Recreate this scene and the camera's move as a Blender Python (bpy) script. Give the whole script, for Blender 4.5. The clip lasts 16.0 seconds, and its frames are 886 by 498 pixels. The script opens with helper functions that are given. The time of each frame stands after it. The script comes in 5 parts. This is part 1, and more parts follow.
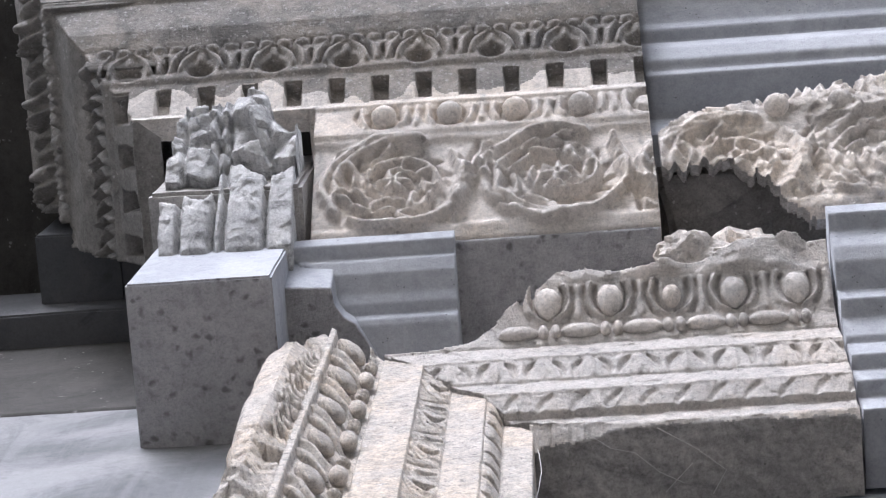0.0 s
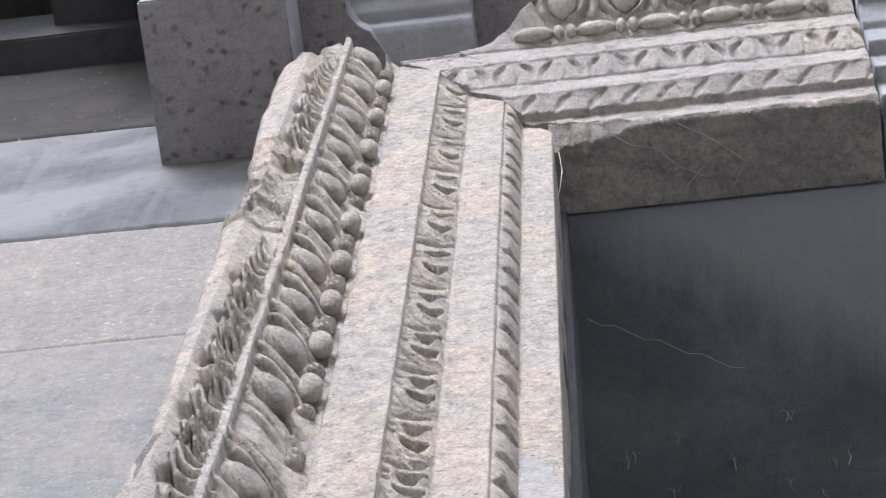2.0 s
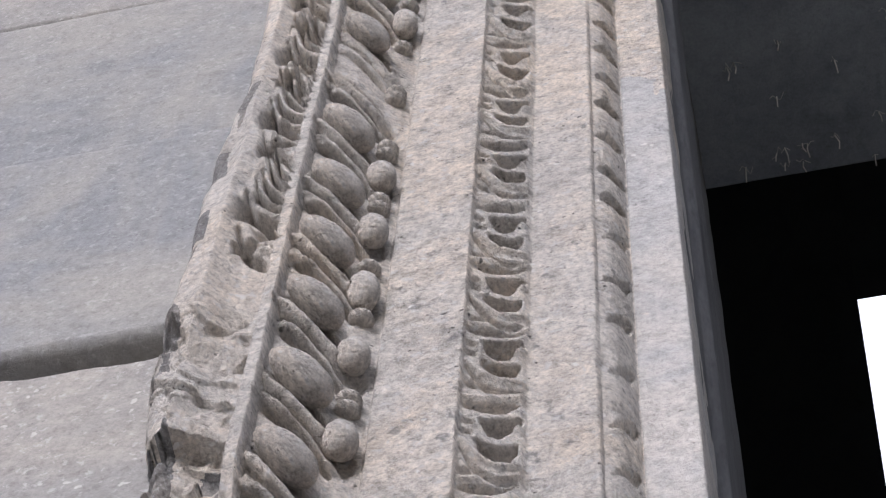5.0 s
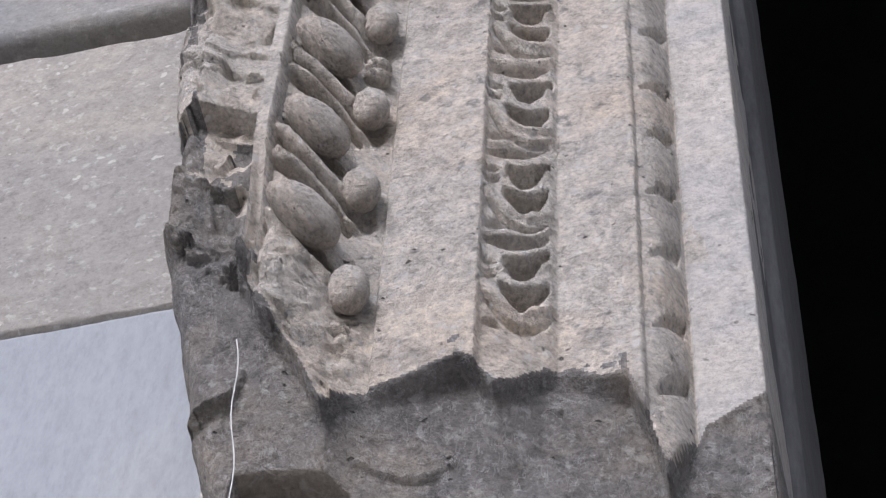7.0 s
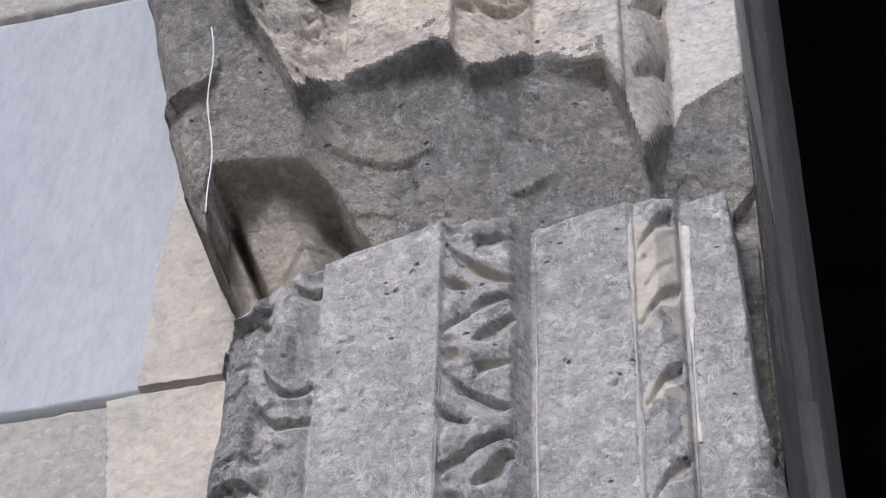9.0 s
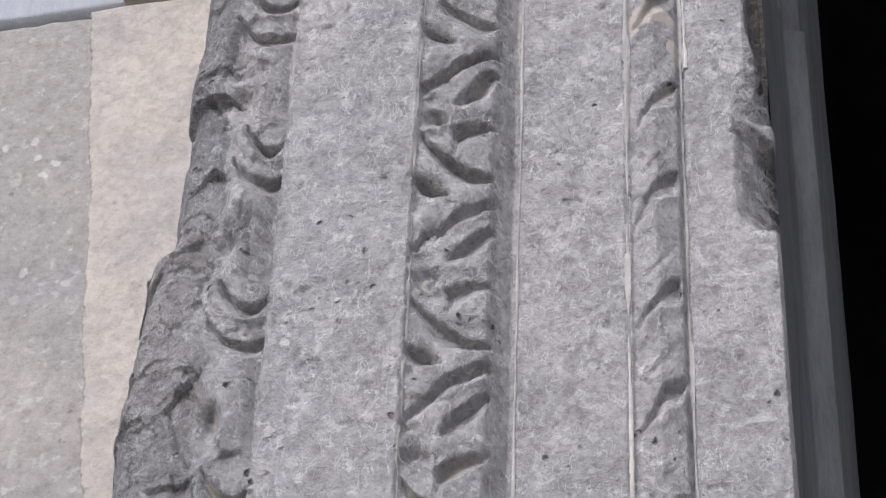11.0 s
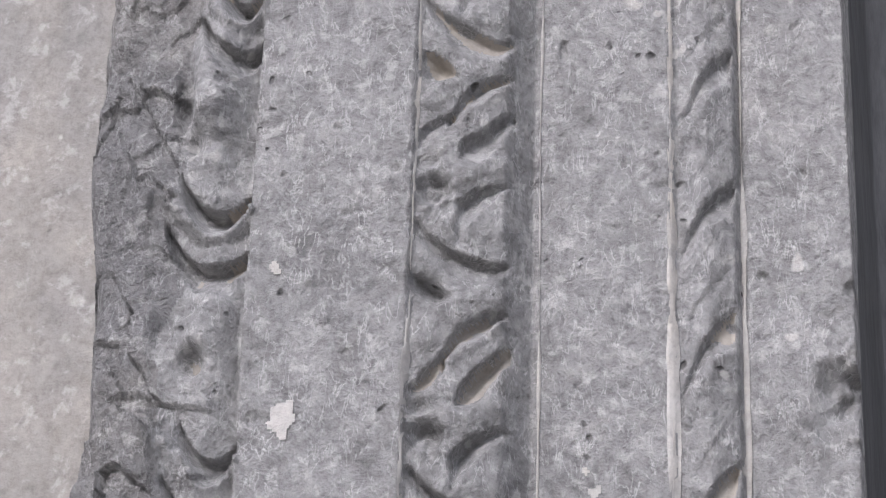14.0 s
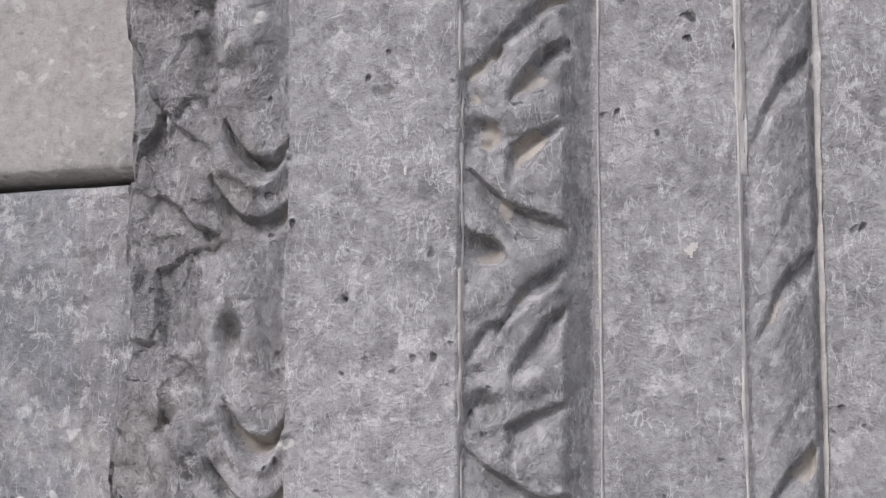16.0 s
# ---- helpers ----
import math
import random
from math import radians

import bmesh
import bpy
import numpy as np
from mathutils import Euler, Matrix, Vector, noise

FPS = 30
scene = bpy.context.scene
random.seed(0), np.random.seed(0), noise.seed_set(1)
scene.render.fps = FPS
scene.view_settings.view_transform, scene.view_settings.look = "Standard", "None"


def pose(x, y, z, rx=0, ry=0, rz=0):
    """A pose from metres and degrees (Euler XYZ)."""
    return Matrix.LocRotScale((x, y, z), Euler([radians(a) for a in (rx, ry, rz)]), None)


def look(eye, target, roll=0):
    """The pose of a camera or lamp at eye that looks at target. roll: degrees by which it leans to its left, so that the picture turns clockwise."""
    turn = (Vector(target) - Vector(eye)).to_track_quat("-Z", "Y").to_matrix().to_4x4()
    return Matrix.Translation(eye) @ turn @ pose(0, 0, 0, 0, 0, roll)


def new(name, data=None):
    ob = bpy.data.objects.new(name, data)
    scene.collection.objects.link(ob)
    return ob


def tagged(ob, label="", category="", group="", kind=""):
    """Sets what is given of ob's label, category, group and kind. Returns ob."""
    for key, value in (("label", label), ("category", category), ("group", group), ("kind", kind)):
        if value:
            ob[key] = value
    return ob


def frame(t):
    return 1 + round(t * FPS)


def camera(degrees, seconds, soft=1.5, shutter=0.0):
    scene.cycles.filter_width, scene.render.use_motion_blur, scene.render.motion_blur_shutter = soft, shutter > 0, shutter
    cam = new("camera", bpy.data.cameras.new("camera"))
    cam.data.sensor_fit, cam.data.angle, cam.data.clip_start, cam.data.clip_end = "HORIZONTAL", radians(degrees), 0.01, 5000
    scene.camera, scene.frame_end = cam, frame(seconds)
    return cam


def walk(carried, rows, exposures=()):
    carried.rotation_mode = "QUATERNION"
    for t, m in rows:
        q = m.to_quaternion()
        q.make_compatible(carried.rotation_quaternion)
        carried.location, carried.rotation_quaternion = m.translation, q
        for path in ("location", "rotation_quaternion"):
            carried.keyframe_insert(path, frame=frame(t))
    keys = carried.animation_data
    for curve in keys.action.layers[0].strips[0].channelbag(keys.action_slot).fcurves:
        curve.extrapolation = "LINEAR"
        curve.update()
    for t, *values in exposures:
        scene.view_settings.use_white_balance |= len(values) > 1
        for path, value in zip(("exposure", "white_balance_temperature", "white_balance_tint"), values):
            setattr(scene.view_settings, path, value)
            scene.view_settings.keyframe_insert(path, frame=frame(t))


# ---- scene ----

# ---------------------------------------------------------------- camera
# one standing place in front of a tall carved doorway, a narrow lens, tilting from the cornice down the jamb
cam = camera(20.2, 16.0, soft=1.2)
walk(cam, [
    (0.0, pose(0, 0, 1.6, 169.949, -2.073, 4.271)),
    (0.5, pose(0, 0, 1.6, 168.692, -1.824, 4.529)),
    (1.0, pose(0, 0, 1.6, 166.981, -1.977, 4.664)),
    (1.5, pose(0, 0, 1.6, 164.651, -2.040, 5.333)),
    (2.0, pose(0, 0, 1.6, 163.059, -1.891, 6.779)),
    (2.5, pose(0, 0, 1.6, 161.899, -1.731, 8.545)),
    (3.0, pose(0, 0, 1.6, 159.961, -1.594, 10.025)),
    (3.5, pose(0, 0, 1.6, 158.507, -1.495, 11.119)),
    (3.7, pose(0, 0, 1.6, 157.942, -1.382, 11.889)),
    (5.8, pose(0, 0, 1.6, 151.704, -2.589, 11.802)),
    (6.0, pose(0, 0, 1.6, 150.914, -2.206, 12.551)),
    (6.5, pose(0, 0, 1.6, 148.567, -2.087, 13.323)),
    (7.0, pose(0, 0, 1.6, 146.609, -2.230, 13.441)),
    (7.5, pose(0, 0, 1.6, 145.013, -2.216, 13.264)),
    (8.0, pose(0, 0, 1.6, 143.352, -2.035, 13.083)),
    (8.5, pose(0, 0, 1.6, 141.480, -1.664, 13.282)),
    (9.0, pose(0, 0, 1.6, 139.349, -1.293, 13.792)),
    (9.2, pose(0, 0, 1.6, 138.480, -1.323, 13.774)),
    (11.3, pose(0, 0, 1.6, 129.238, -1.981, 12.490)),
    (11.5, pose(0, 0, 1.6, 128.304, -1.549, 12.704)),
    (12.0, pose(0, 0, 1.6, 125.873, -1.331, 12.710)),
    (12.5, pose(0, 0, 1.6, 123.400, -1.432, 12.760)),
    (13.0, pose(0, 0, 1.6, 120.721, -1.406, 12.916)),
    (13.5, pose(0, 0, 1.6, 117.822, -1.748, 13.154)),
    (14.0, pose(0, 0, 1.6, 114.800, -1.683, 13.704)),
    (14.5, pose(0, 0, 1.6, 111.394, -1.762, 14.005)),
    (15.0, pose(0, 0, 1.6, 107.736, -1.185, 14.682)),
    (15.5, pose(0, 0, 1.6, 104.366, -0.989, 15.199)),
    (16.0, pose(0, 0, 1.6, 101.811, -0.246, 15.658)),
], exposures=[(0.0, 0.64, 5600, 15), (1.5, 0.48, 5650, 15), (3.0, 0.34, 5700, 16), (6.0, 0.05, 5750, 16), (7.0, 0.05, 5750, 16), (8.5, 0.20, 5750, 15), (9.0, 0.15, 5750, 15), (13.0, 0.16, 5850, 16), (14.5, 0.22, 5880, 16), (16.0, 0.07, 5900, 16)])

# ---------------------------------------------------------------- light
world = bpy.data.worlds.new("sky")
scene.world = world
world.use_nodes = True
wn = world.node_tree
bg = wn.nodes["Background"]
sky = wn.nodes.new("ShaderNodeTexSky")
sky.sky_type = "NISHITA"
sky.sun_disc = False
sky.sun_elevation = radians(34)
sky.sun_rotation = radians(195)
sky.air_density, sky.dust_density, sky.ozone_density = 1.0, 4.0, 1.0
veil = wn.nodes.new("ShaderNodeHueSaturation")
veil.inputs["Saturation"].default_value, veil.inputs["Value"].default_value = 0.45, 1.15
wn.links.new(sky.outputs["Color"], veil.inputs["Color"])
wn.links.new(veil.outputs["Color"], bg.inputs["Color"])
bg.inputs["Strength"].default_value = 0.13
sun_data = bpy.data.lights.new("sun", "SUN")
sun_data.energy, sun_data.angle, sun_data.color = 1.7, radians(16), (1.0, 0.95, 0.88)
sun = new("sun", sun_data)
sun.matrix_world = look((-2.4, -8.0, 7.2), (0, 1, 1.4))

# ---------------------------------------------------------------- materials
def ramp(nt, fac, stops):
    r = nt.nodes.new("ShaderNodeValToRGB")
    e = r.color_ramp.elements
    while len(e) < len(stops):
        e.new(0.5)
    for k, (pos, col) in enumerate(stops):
        e[k].position, e[k].color = pos, (*col, 1)
    nt.links.new(fac, r.inputs["Fac"])
    return r.outputs["Color"]


def tex(nt, kind, scale, vec, detail=6.0, rough=0.6, dist=0.0):
    n = nt.nodes.new("ShaderNodeTexVoronoi" if kind == "cells" else "ShaderNodeTexNoise")
    n.inputs["Scale"].default_value = scale
    if kind != "cells":
        n.inputs["Detail"].default_value, n.inputs["Roughness"].default_value = detail, rough
        n.inputs["Distortion"].default_value = dist
    nt.links.new(vec, n.inputs["Vector"])
    return n.outputs["Distance" if kind == "cells" else "Fac"]


def mp2(nt, vec, shift):
    n = nt.nodes.new("ShaderNodeVectorMath")
    n.operation = "ADD"
    n.inputs[1].default_value = shift
    nt.links.new(vec, n.inputs[0])
    return n.outputs[0]


def blend(nt, fac, a, b, mode="MIX"):
    m = nt.nodes.new("ShaderNodeMix")
    m.data_type, m.blend_type = "RGBA", mode
    if isinstance(fac, float):
        m.inputs[0].default_value = fac
    else:
        nt.links.new(fac, m.inputs[0])
    for k, v in ((6, a), (7, b)):
        if isinstance(v, tuple):
            m.inputs[k].default_value = (*v, 1)
        else:
            nt.links.new(v, m.inputs[k])
    return m.outputs[2]


def stone(name, base, patch, dark, patch_size=3.0, spots=0.5, pits=0.5, grain=1.0, streak=0.0, vary=0.12,
          rough=0.85, bump=0.5, flecks=0.0, pit_scale=75, pit_gate=0.55, pit_rim=(0.1, 0.2), veins=0.0, shift=True, patch_at=(0.45, 0.62), dark_at=(0.55, 0.75), stretch=(1, 1, 1)):
    """Weathered stone: two tones in patches, dark stains, pale lichen spots, pits and grain."""
    m = bpy.data.materials.new(name)
    m.use_nodes = True
    nt = m.node_tree
    p = nt.nodes["Principled BSDF"]
    tc = nt.nodes.new("ShaderNodeTexCoord")
    mp = nt.nodes.new("ShaderNodeMapping")
    mp.inputs["Scale"].default_value = stretch
    oi = nt.nodes.new("ShaderNodeObjectInfo")
    off = nt.nodes.new("ShaderNodeVectorMath")
    off.operation = "SCALE"
    off.inputs[0].default_value = (7.3, 3.1, 5.7)
    nt.links.new(oi.outputs["Random"], off.inputs["Scale"])
    if shift:
        nt.links.new(off.outputs[0], mp.inputs["Location"])
    nt.links.new(tc.outputs["Object"], mp.inputs["Vector"])
    v = mp.outputs[0]
    big = tex(nt, "noise", patch_size, v, 8, 0.62, 0.6)
    c = blend(nt, ramp(nt, big, [(patch_at[0], (0, 0, 0)), (patch_at[1], (1, 1, 1))]), base, patch)
    mid = tex(nt, "noise", patch_size * 2.3, v, 9, 0.68, 0.8)
    c = blend(nt, ramp(nt, mid, [(dark_at[0], (0, 0, 0)), (dark_at[1], (0.9, 0.9, 0.9))]), c, dark)
    if streak:
        ms = nt.nodes.new("ShaderNodeMapping")
        ms.inputs["Scale"].default_value = (16, 16, 1.1)
        nt.links.new(v, ms.inputs["Vector"])
        st = tex(nt, "noise", 1.6, ms.outputs[0], 6, 0.6, 0.4)
        c = blend(nt, ramp(nt, st, [(0.46, (0, 0, 0)), (0.68, (streak,) * 3)]), c, patch)
    fine = tex(nt, "noise", 160, v, 5, 0.75)
    c = blend(nt, 0.42 * grain, c, ramp(nt, fine, [(0.3, (0.45, 0.44, 0.43)), (0.5, (0.98, 0.97, 0.96)), (0.72, (1.35, 1.33, 1.3))]), "MULTIPLY")
    med = tex(nt, "noise", 44, v, 7, 0.75, 0.35)
    c = blend(nt, 0.5 * grain, c, ramp(nt, med, [(0.34, (0.62, 0.61, 0.6)), (0.52, (1, 1, 1)), (0.7, (1.25, 1.23, 1.2))]), "MULTIPLY")
    if spots:
        sw = nt.nodes.new("ShaderNodeTexNoise")
        sw.inputs["Scale"].default_value = 55
        nt.links.new(v, sw.inputs["Vector"])
        sv = nt.nodes.new("ShaderNodeVectorMath")
        sv.operation = "MULTIPLY_ADD"
        sv.inputs[1].default_value = (0.022,) * 3
        nt.links.new(sw.outputs["Color"], sv.inputs[0])
        nt.links.new(v, sv.inputs[2])
        cells = tex(nt, "cells", 46, sv.outputs[0])
        gate = tex(nt, "noise", 13, v, 3, 0.6)
        s1 = ramp(nt, cells, [(0.16, (1, 1, 1)), (0.23, (0, 0, 0))])
        s2 = ramp(nt, gate, [(0.54, (0, 0, 0)), (0.62, (spots,) * 3)])
        c = blend(nt, blend(nt, 1.0, s1, s2, "MULTIPLY"), c, (0.72, 0.69, 0.65))
    if flecks:
        fl = tex(nt, "noise", 75, v, 4, 0.62, 0.3)
        c = blend(nt, ramp(nt, fl, [(0.575, (0, 0, 0)), (0.66, (flecks,) * 3)]), c, (0.60, 0.585, 0.57))
        fd = tex(nt, "noise", 47, mp2(nt, v, (3.1, 9.2, 4.4)), 4, 0.62, 0.3)
        c = blend(nt, ramp(nt, fd, [(0.60, (0, 0, 0)), (0.70, (flecks,) * 3)]), c, (0.11, 0.108, 0.11))
    if veins:
        vm = nt.nodes.new("ShaderNodeMapping")
        vm.inputs["Scale"].default_value = (1.0, 1.0, 0.42)
        nt.links.new(mp2(nt, v, (5.3, 1.7, 8.8)), vm.inputs["Vector"])
        vn = tex(nt, "noise", 120, vm.outputs[0], 3, 0.6, 0.5)
        v1 = ramp(nt, vn, [(0.468, (0, 0, 0)), (0.50, (1, 1, 1)), (0.532, (0, 0, 0))])
        v2 = ramp(nt, tex(nt, "noise", 62, mp2(nt, v, (1.3, 6.7, 2.8)), 3, 0.6), [(0.40, (0, 0, 0)), (0.62, (veins,) * 3)])
        c = blend(nt, blend(nt, 1.0, v1, v2, "MULTIPLY"), c, (0.66, 0.65, 0.64))
    hole = None
    if pits:
        wob = nt.nodes.new("ShaderNodeTexNoise")
        wob.inputs["Scale"].default_value = pit_scale * 0.9
        nt.links.new(v, wob.inputs["Vector"])
        wv = nt.nodes.new("ShaderNodeVectorMath")
        wv.operation = "MULTIPLY_ADD"
        wv.inputs[1].default_value = (1.1 / pit_scale,) * 3
        nt.links.new(wob.outputs["Color"], wv.inputs[0])
        nt.links.new(v, wv.inputs[2])
        pc = tex(nt, "cells", pit_scale, wv.outputs[0])
        pg = tex(nt, "noise", pit_scale * 0.32, v, 3, 0.6)
        h1 = ramp(nt, pc, [(pit_rim[0], (1, 1, 1)), (pit_rim[1], (0, 0, 0))])
        h2 = ramp(nt, pg, [(pit_gate, (0, 0, 0)), (pit_gate + 0.07, (pits,) * 3)])
        hole = blend(nt, 1.0, h1, h2, "MULTIPLY")
        c = blend(nt, hole, c, (0.06, 0.057, 0.055))
    hv = nt.nodes.new("ShaderNodeHueSaturation")
    mr = nt.nodes.new("ShaderNodeMapRange")
    mr.inputs["To Min"].default_value, mr.inputs["To Max"].default_value = 1 - vary, 1 + vary
    nt.links.new(oi.outputs["Random"], mr.inputs["Value"])
    nt.links.new(mr.outputs[0], hv.inputs["Value"])
    nt.links.new(c, hv.inputs["Color"])
    nt.links.new(hv.outputs["Color"], p.inputs["Base Color"])
    p.inputs["Roughness"].default_value = rough
    p.inputs["Specular IOR Level"].default_value = 0.3
    b1 = nt.nodes.new("ShaderNodeBump")
    b1.inputs["Strength"].default_value, b1.inputs["Distance"].default_value = bump, 0.004
    hm = nt.nodes.new("ShaderNodeMath")
    hm.operation = "MULTIPLY_ADD"
    nt.links.new(med, hm.inputs[0])
    hm.inputs[1].default_value = 1.4
    nt.links.new(fine, hm.inputs[2])
    top = hm.outputs[0]
    if hole is not None:
        hs = nt.nodes.new("ShaderNodeMath")
        hs.operation = "SUBTRACT"
        nt.links.new(top, hs.inputs[0])
        nt.links.new(hole, hs.inputs[1])
        top = hs.outputs[0]
    nt.links.new(top, b1.inputs["Height"])
    nt.links.new(b1.outputs["Normal"], p.inputs["Normal"])
    return m


CARVED = stone("carved_stone", (0.60, 0.56, 0.512), (0.68, 0.60, 0.51), (0.39, 0.368, 0.345), 4.5, 0.95, 0.8, 1.8, dark_at=(0.53, 0.74), bump=1.4, flecks=0.6, veins=0.25, vary=0.0, shift=False)
WORN = stone("worn_grey_stone", (0.31, 0.307, 0.307), (0.37, 0.358, 0.35), (0.205, 0.204, 0.206), 2.2, 0.5, 0.9, 1.6, vary=0.0, bump=1.0, flecks=0.42, veins=0.5, shift=False)
CORNICE = stone("cornice_stone", (0.63, 0.592, 0.555), (0.71, 0.64, 0.565), (0.34, 0.327, 0.315), 3.0, 0.4, 0.4, 1.2, bump=1.0, flecks=0.4, dark_at=(0.50, 0.70))
LINTEL = stone("pale_lintel_stone", (0.58, 0.552, 0.524), (0.65, 0.595, 0.54), (0.33, 0.32, 0.31), 3.0, 0.4, 0.5, 1.3, bump=1.1, flecks=0.4, veins=0.2, dark_at=(0.52, 0.72))
DARK_TOP = stone("dark_cornice_stone", (0.25, 0.235, 0.22), (0.33, 0.30, 0.268), (0.13, 0.126, 0.122), 4.0, 0.4, 0.5, 1.3, bump=1.1, flecks=0.4, dark_at=(0.48, 0.66))
BROKEN = stone("broken_pale_stone", (0.46, 0.462, 0.468), (0.60, 0.60, 0.60), (0.21, 0.21, 0.212), 6.0, 0.3, 0.4, 1.3, bump=0.9, flecks=0.3, dark_at=(0.50, 0.64))
NEW = stone("new_grey_stone", (0.33, 0.342, 0.37), (0.40, 0.412, 0.44), (0.25, 0.26, 0.278), 4.0, 0.1, 0.7, 0.6, vary=0.06, bump=0.3)
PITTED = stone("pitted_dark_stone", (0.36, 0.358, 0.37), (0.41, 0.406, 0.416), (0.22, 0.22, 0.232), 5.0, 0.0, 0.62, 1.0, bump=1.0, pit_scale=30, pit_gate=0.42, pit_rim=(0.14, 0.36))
# colour holds shade: for undersides and broken faces turned from the light
SOFFIT = stone("shade_toned_soffit_stone", (0.325, 0.316, 0.308), (0.42, 0.405, 0.39), (0.175, 0.174, 0.176), 3.5, 0.12, 0.6, 1.3)
CHIPPED = stone("chipped_grey_stone", (0.24, 0.237, 0.24), (0.30, 0.289, 0.28), (0.15, 0.15, 0.153), 5.0, 0.4, 0.7, 1.6, bump=1.3, flecks=0.45, veins=0.4, vary=0.0, shift=False)
TONED_SLAB = stone("toned_slab_stone", (0.20, 0.22, 0.25), (0.27, 0.295, 0.325), (0.125, 0.14, 0.162), 2.2, 0.0, 0.3, 0.7, bump=0.4)
DARKENED = stone("darkened_stone", (0.20, 0.192, 0.183), (0.27, 0.257, 0.243), (0.105, 0.103, 0.10), 5.0, 0.3, 0.5, 1.3, bump=1.0)
# near-black colour stands in for the lack of light indoors
SMOOTH = stone("unlit_toned_stone", (0.032, 0.034, 0.036), (0.042, 0.044, 0.046), (0.02, 0.021, 0.022), 2.0, 0.0, 0.15, 0.4, bump=0.15)
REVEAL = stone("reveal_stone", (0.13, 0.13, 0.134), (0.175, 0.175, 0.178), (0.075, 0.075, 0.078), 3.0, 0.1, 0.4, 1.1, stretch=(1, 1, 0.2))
TAN = stone("tan_wall_stone", (0.275, 0.263, 0.252), (0.345, 0.32, 0.29), (0.20, 0.197, 0.194), 2.4, 0.4, 0.4, 1.0, flecks=0.3, streak=0.35, vary=0.05)
BLUEGREY = stone("blue_grey_wall_stone", (0.23, 0.232, 0.24), (0.31, 0.295, 0.275), (0.165, 0.17, 0.178), 2.0, 0.15, 0.4, 0.9, flecks=0.2, streak=0.4, vary=0.05)
PALE = stone("pale_new_wall_stone", (0.30, 0.317, 0.346), (0.335, 0.347, 0.368), (0.27, 0.287, 0.312), 2.5, 0.0, 0.12, 0.5, vary=0.02, bump=0.35, stretch=(1, 1, 0.3))
# paler patches put the white shine of this course into its colour
SHEEN = stone("sheen_toned_wall_stone", (0.135, 0.139, 0.147), (0.25, 0.252, 0.262), (0.09, 0.093, 0.10), 1.7, 0.0, 0.2, 0.5, streak=0.3)
# dull stone, toned darker to hold the overhang's shade on the wall
OLIVE = stone("dull_shade_toned_stone", (0.052, 0.050, 0.048), (0.076, 0.073, 0.069), (0.03, 0.03, 0.03), 3.0, 0.25, 0.4, 0.8)
MOTTLED = stone("mottled_wall_stone", (0.235, 0.238, 0.247), (0.36, 0.343, 0.32), (0.145, 0.15, 0.158), 7.0, 0.7, 0.5, 1.5, flecks=0.5, streak=0.6, veins=0.4, bump=0.9, patch_at=(0.52, 0.64), dark_at=(0.50, 0.66))
# new stone toned dark to hold the shade of undersides
DARKNEW = stone("shade_toned_plain_stone", (0.09, 0.093, 0.10), (0.115, 0.116, 0.122), (0.05, 0.05, 0.053), 3.0, 0.0, 0.4, 0.6)
SLAB = stone("slab_stone", (0.36, 0.395, 0.435), (0.52, 0.55, 0.585), (0.25, 0.275, 0.30), 1.1, 0.0, 0.4, 0.7, bump=0.4, patch_at=(0.52, 0.60))
FRACTURE = stone("broken_dark_stone", (0.235, 0.226, 0.22), (0.335, 0.30, 0.268), (0.135, 0.133, 0.137), 7.0, 0.1, 0.8, 1.8, bump=1.5, flecks=0.35, veins=0.35, vary=0.0, shift=False)
HOLLOW = stone("brown_broken_stone", (0.30, 0.272, 0.24), (0.36, 0.315, 0.265), (0.20, 0.187, 0.174), 6.0, 0.2, 0.5, 1.3, bump=1.0, flecks=0.3, vary=0.0, shift=False)
GREYFACE = stone("grey_fascia_stone", (0.45, 0.44, 0.43), (0.52, 0.49, 0.455), (0.31, 0.305, 0.30), 5.0, 0.6, 0.5, 1.3, bump=0.9, flecks=0.3, vary=0.0, shift=False)
DEPOSIT = stone("ochre_deposit", (0.385, 0.357, 0.322), (0.435, 0.392, 0.338), (0.30, 0.288, 0.27), 9.0, 0.0, 0.2, 0.8)
LIME = stone("lime_line", (0.46, 0.445, 0.425), (0.50, 0.47, 0.43), (0.34, 0.33, 0.31), 12.0, 0.0, 0.0, 0.8)
FLOOR = stone("paving_stone", (0.26, 0.252, 0.245), (0.31, 0.296, 0.28), (0.17, 0.166, 0.162), 0.6, 0.3, 0.3, 0.7)
GROUND = stone("dry_ground", (0.25, 0.22, 0.17), (0.20, 0.20, 0.12), (0.15, 0.13, 0.10), 0.05, 0.0, 0.0, 0.8)
WEB = stone("dusty_thread", (0.58, 0.57, 0.56), (0.64, 0.63, 0.62), (0.46, 0.46, 0.46), 9.0, 0.0, 0.0, 0.2, bump=0.0)


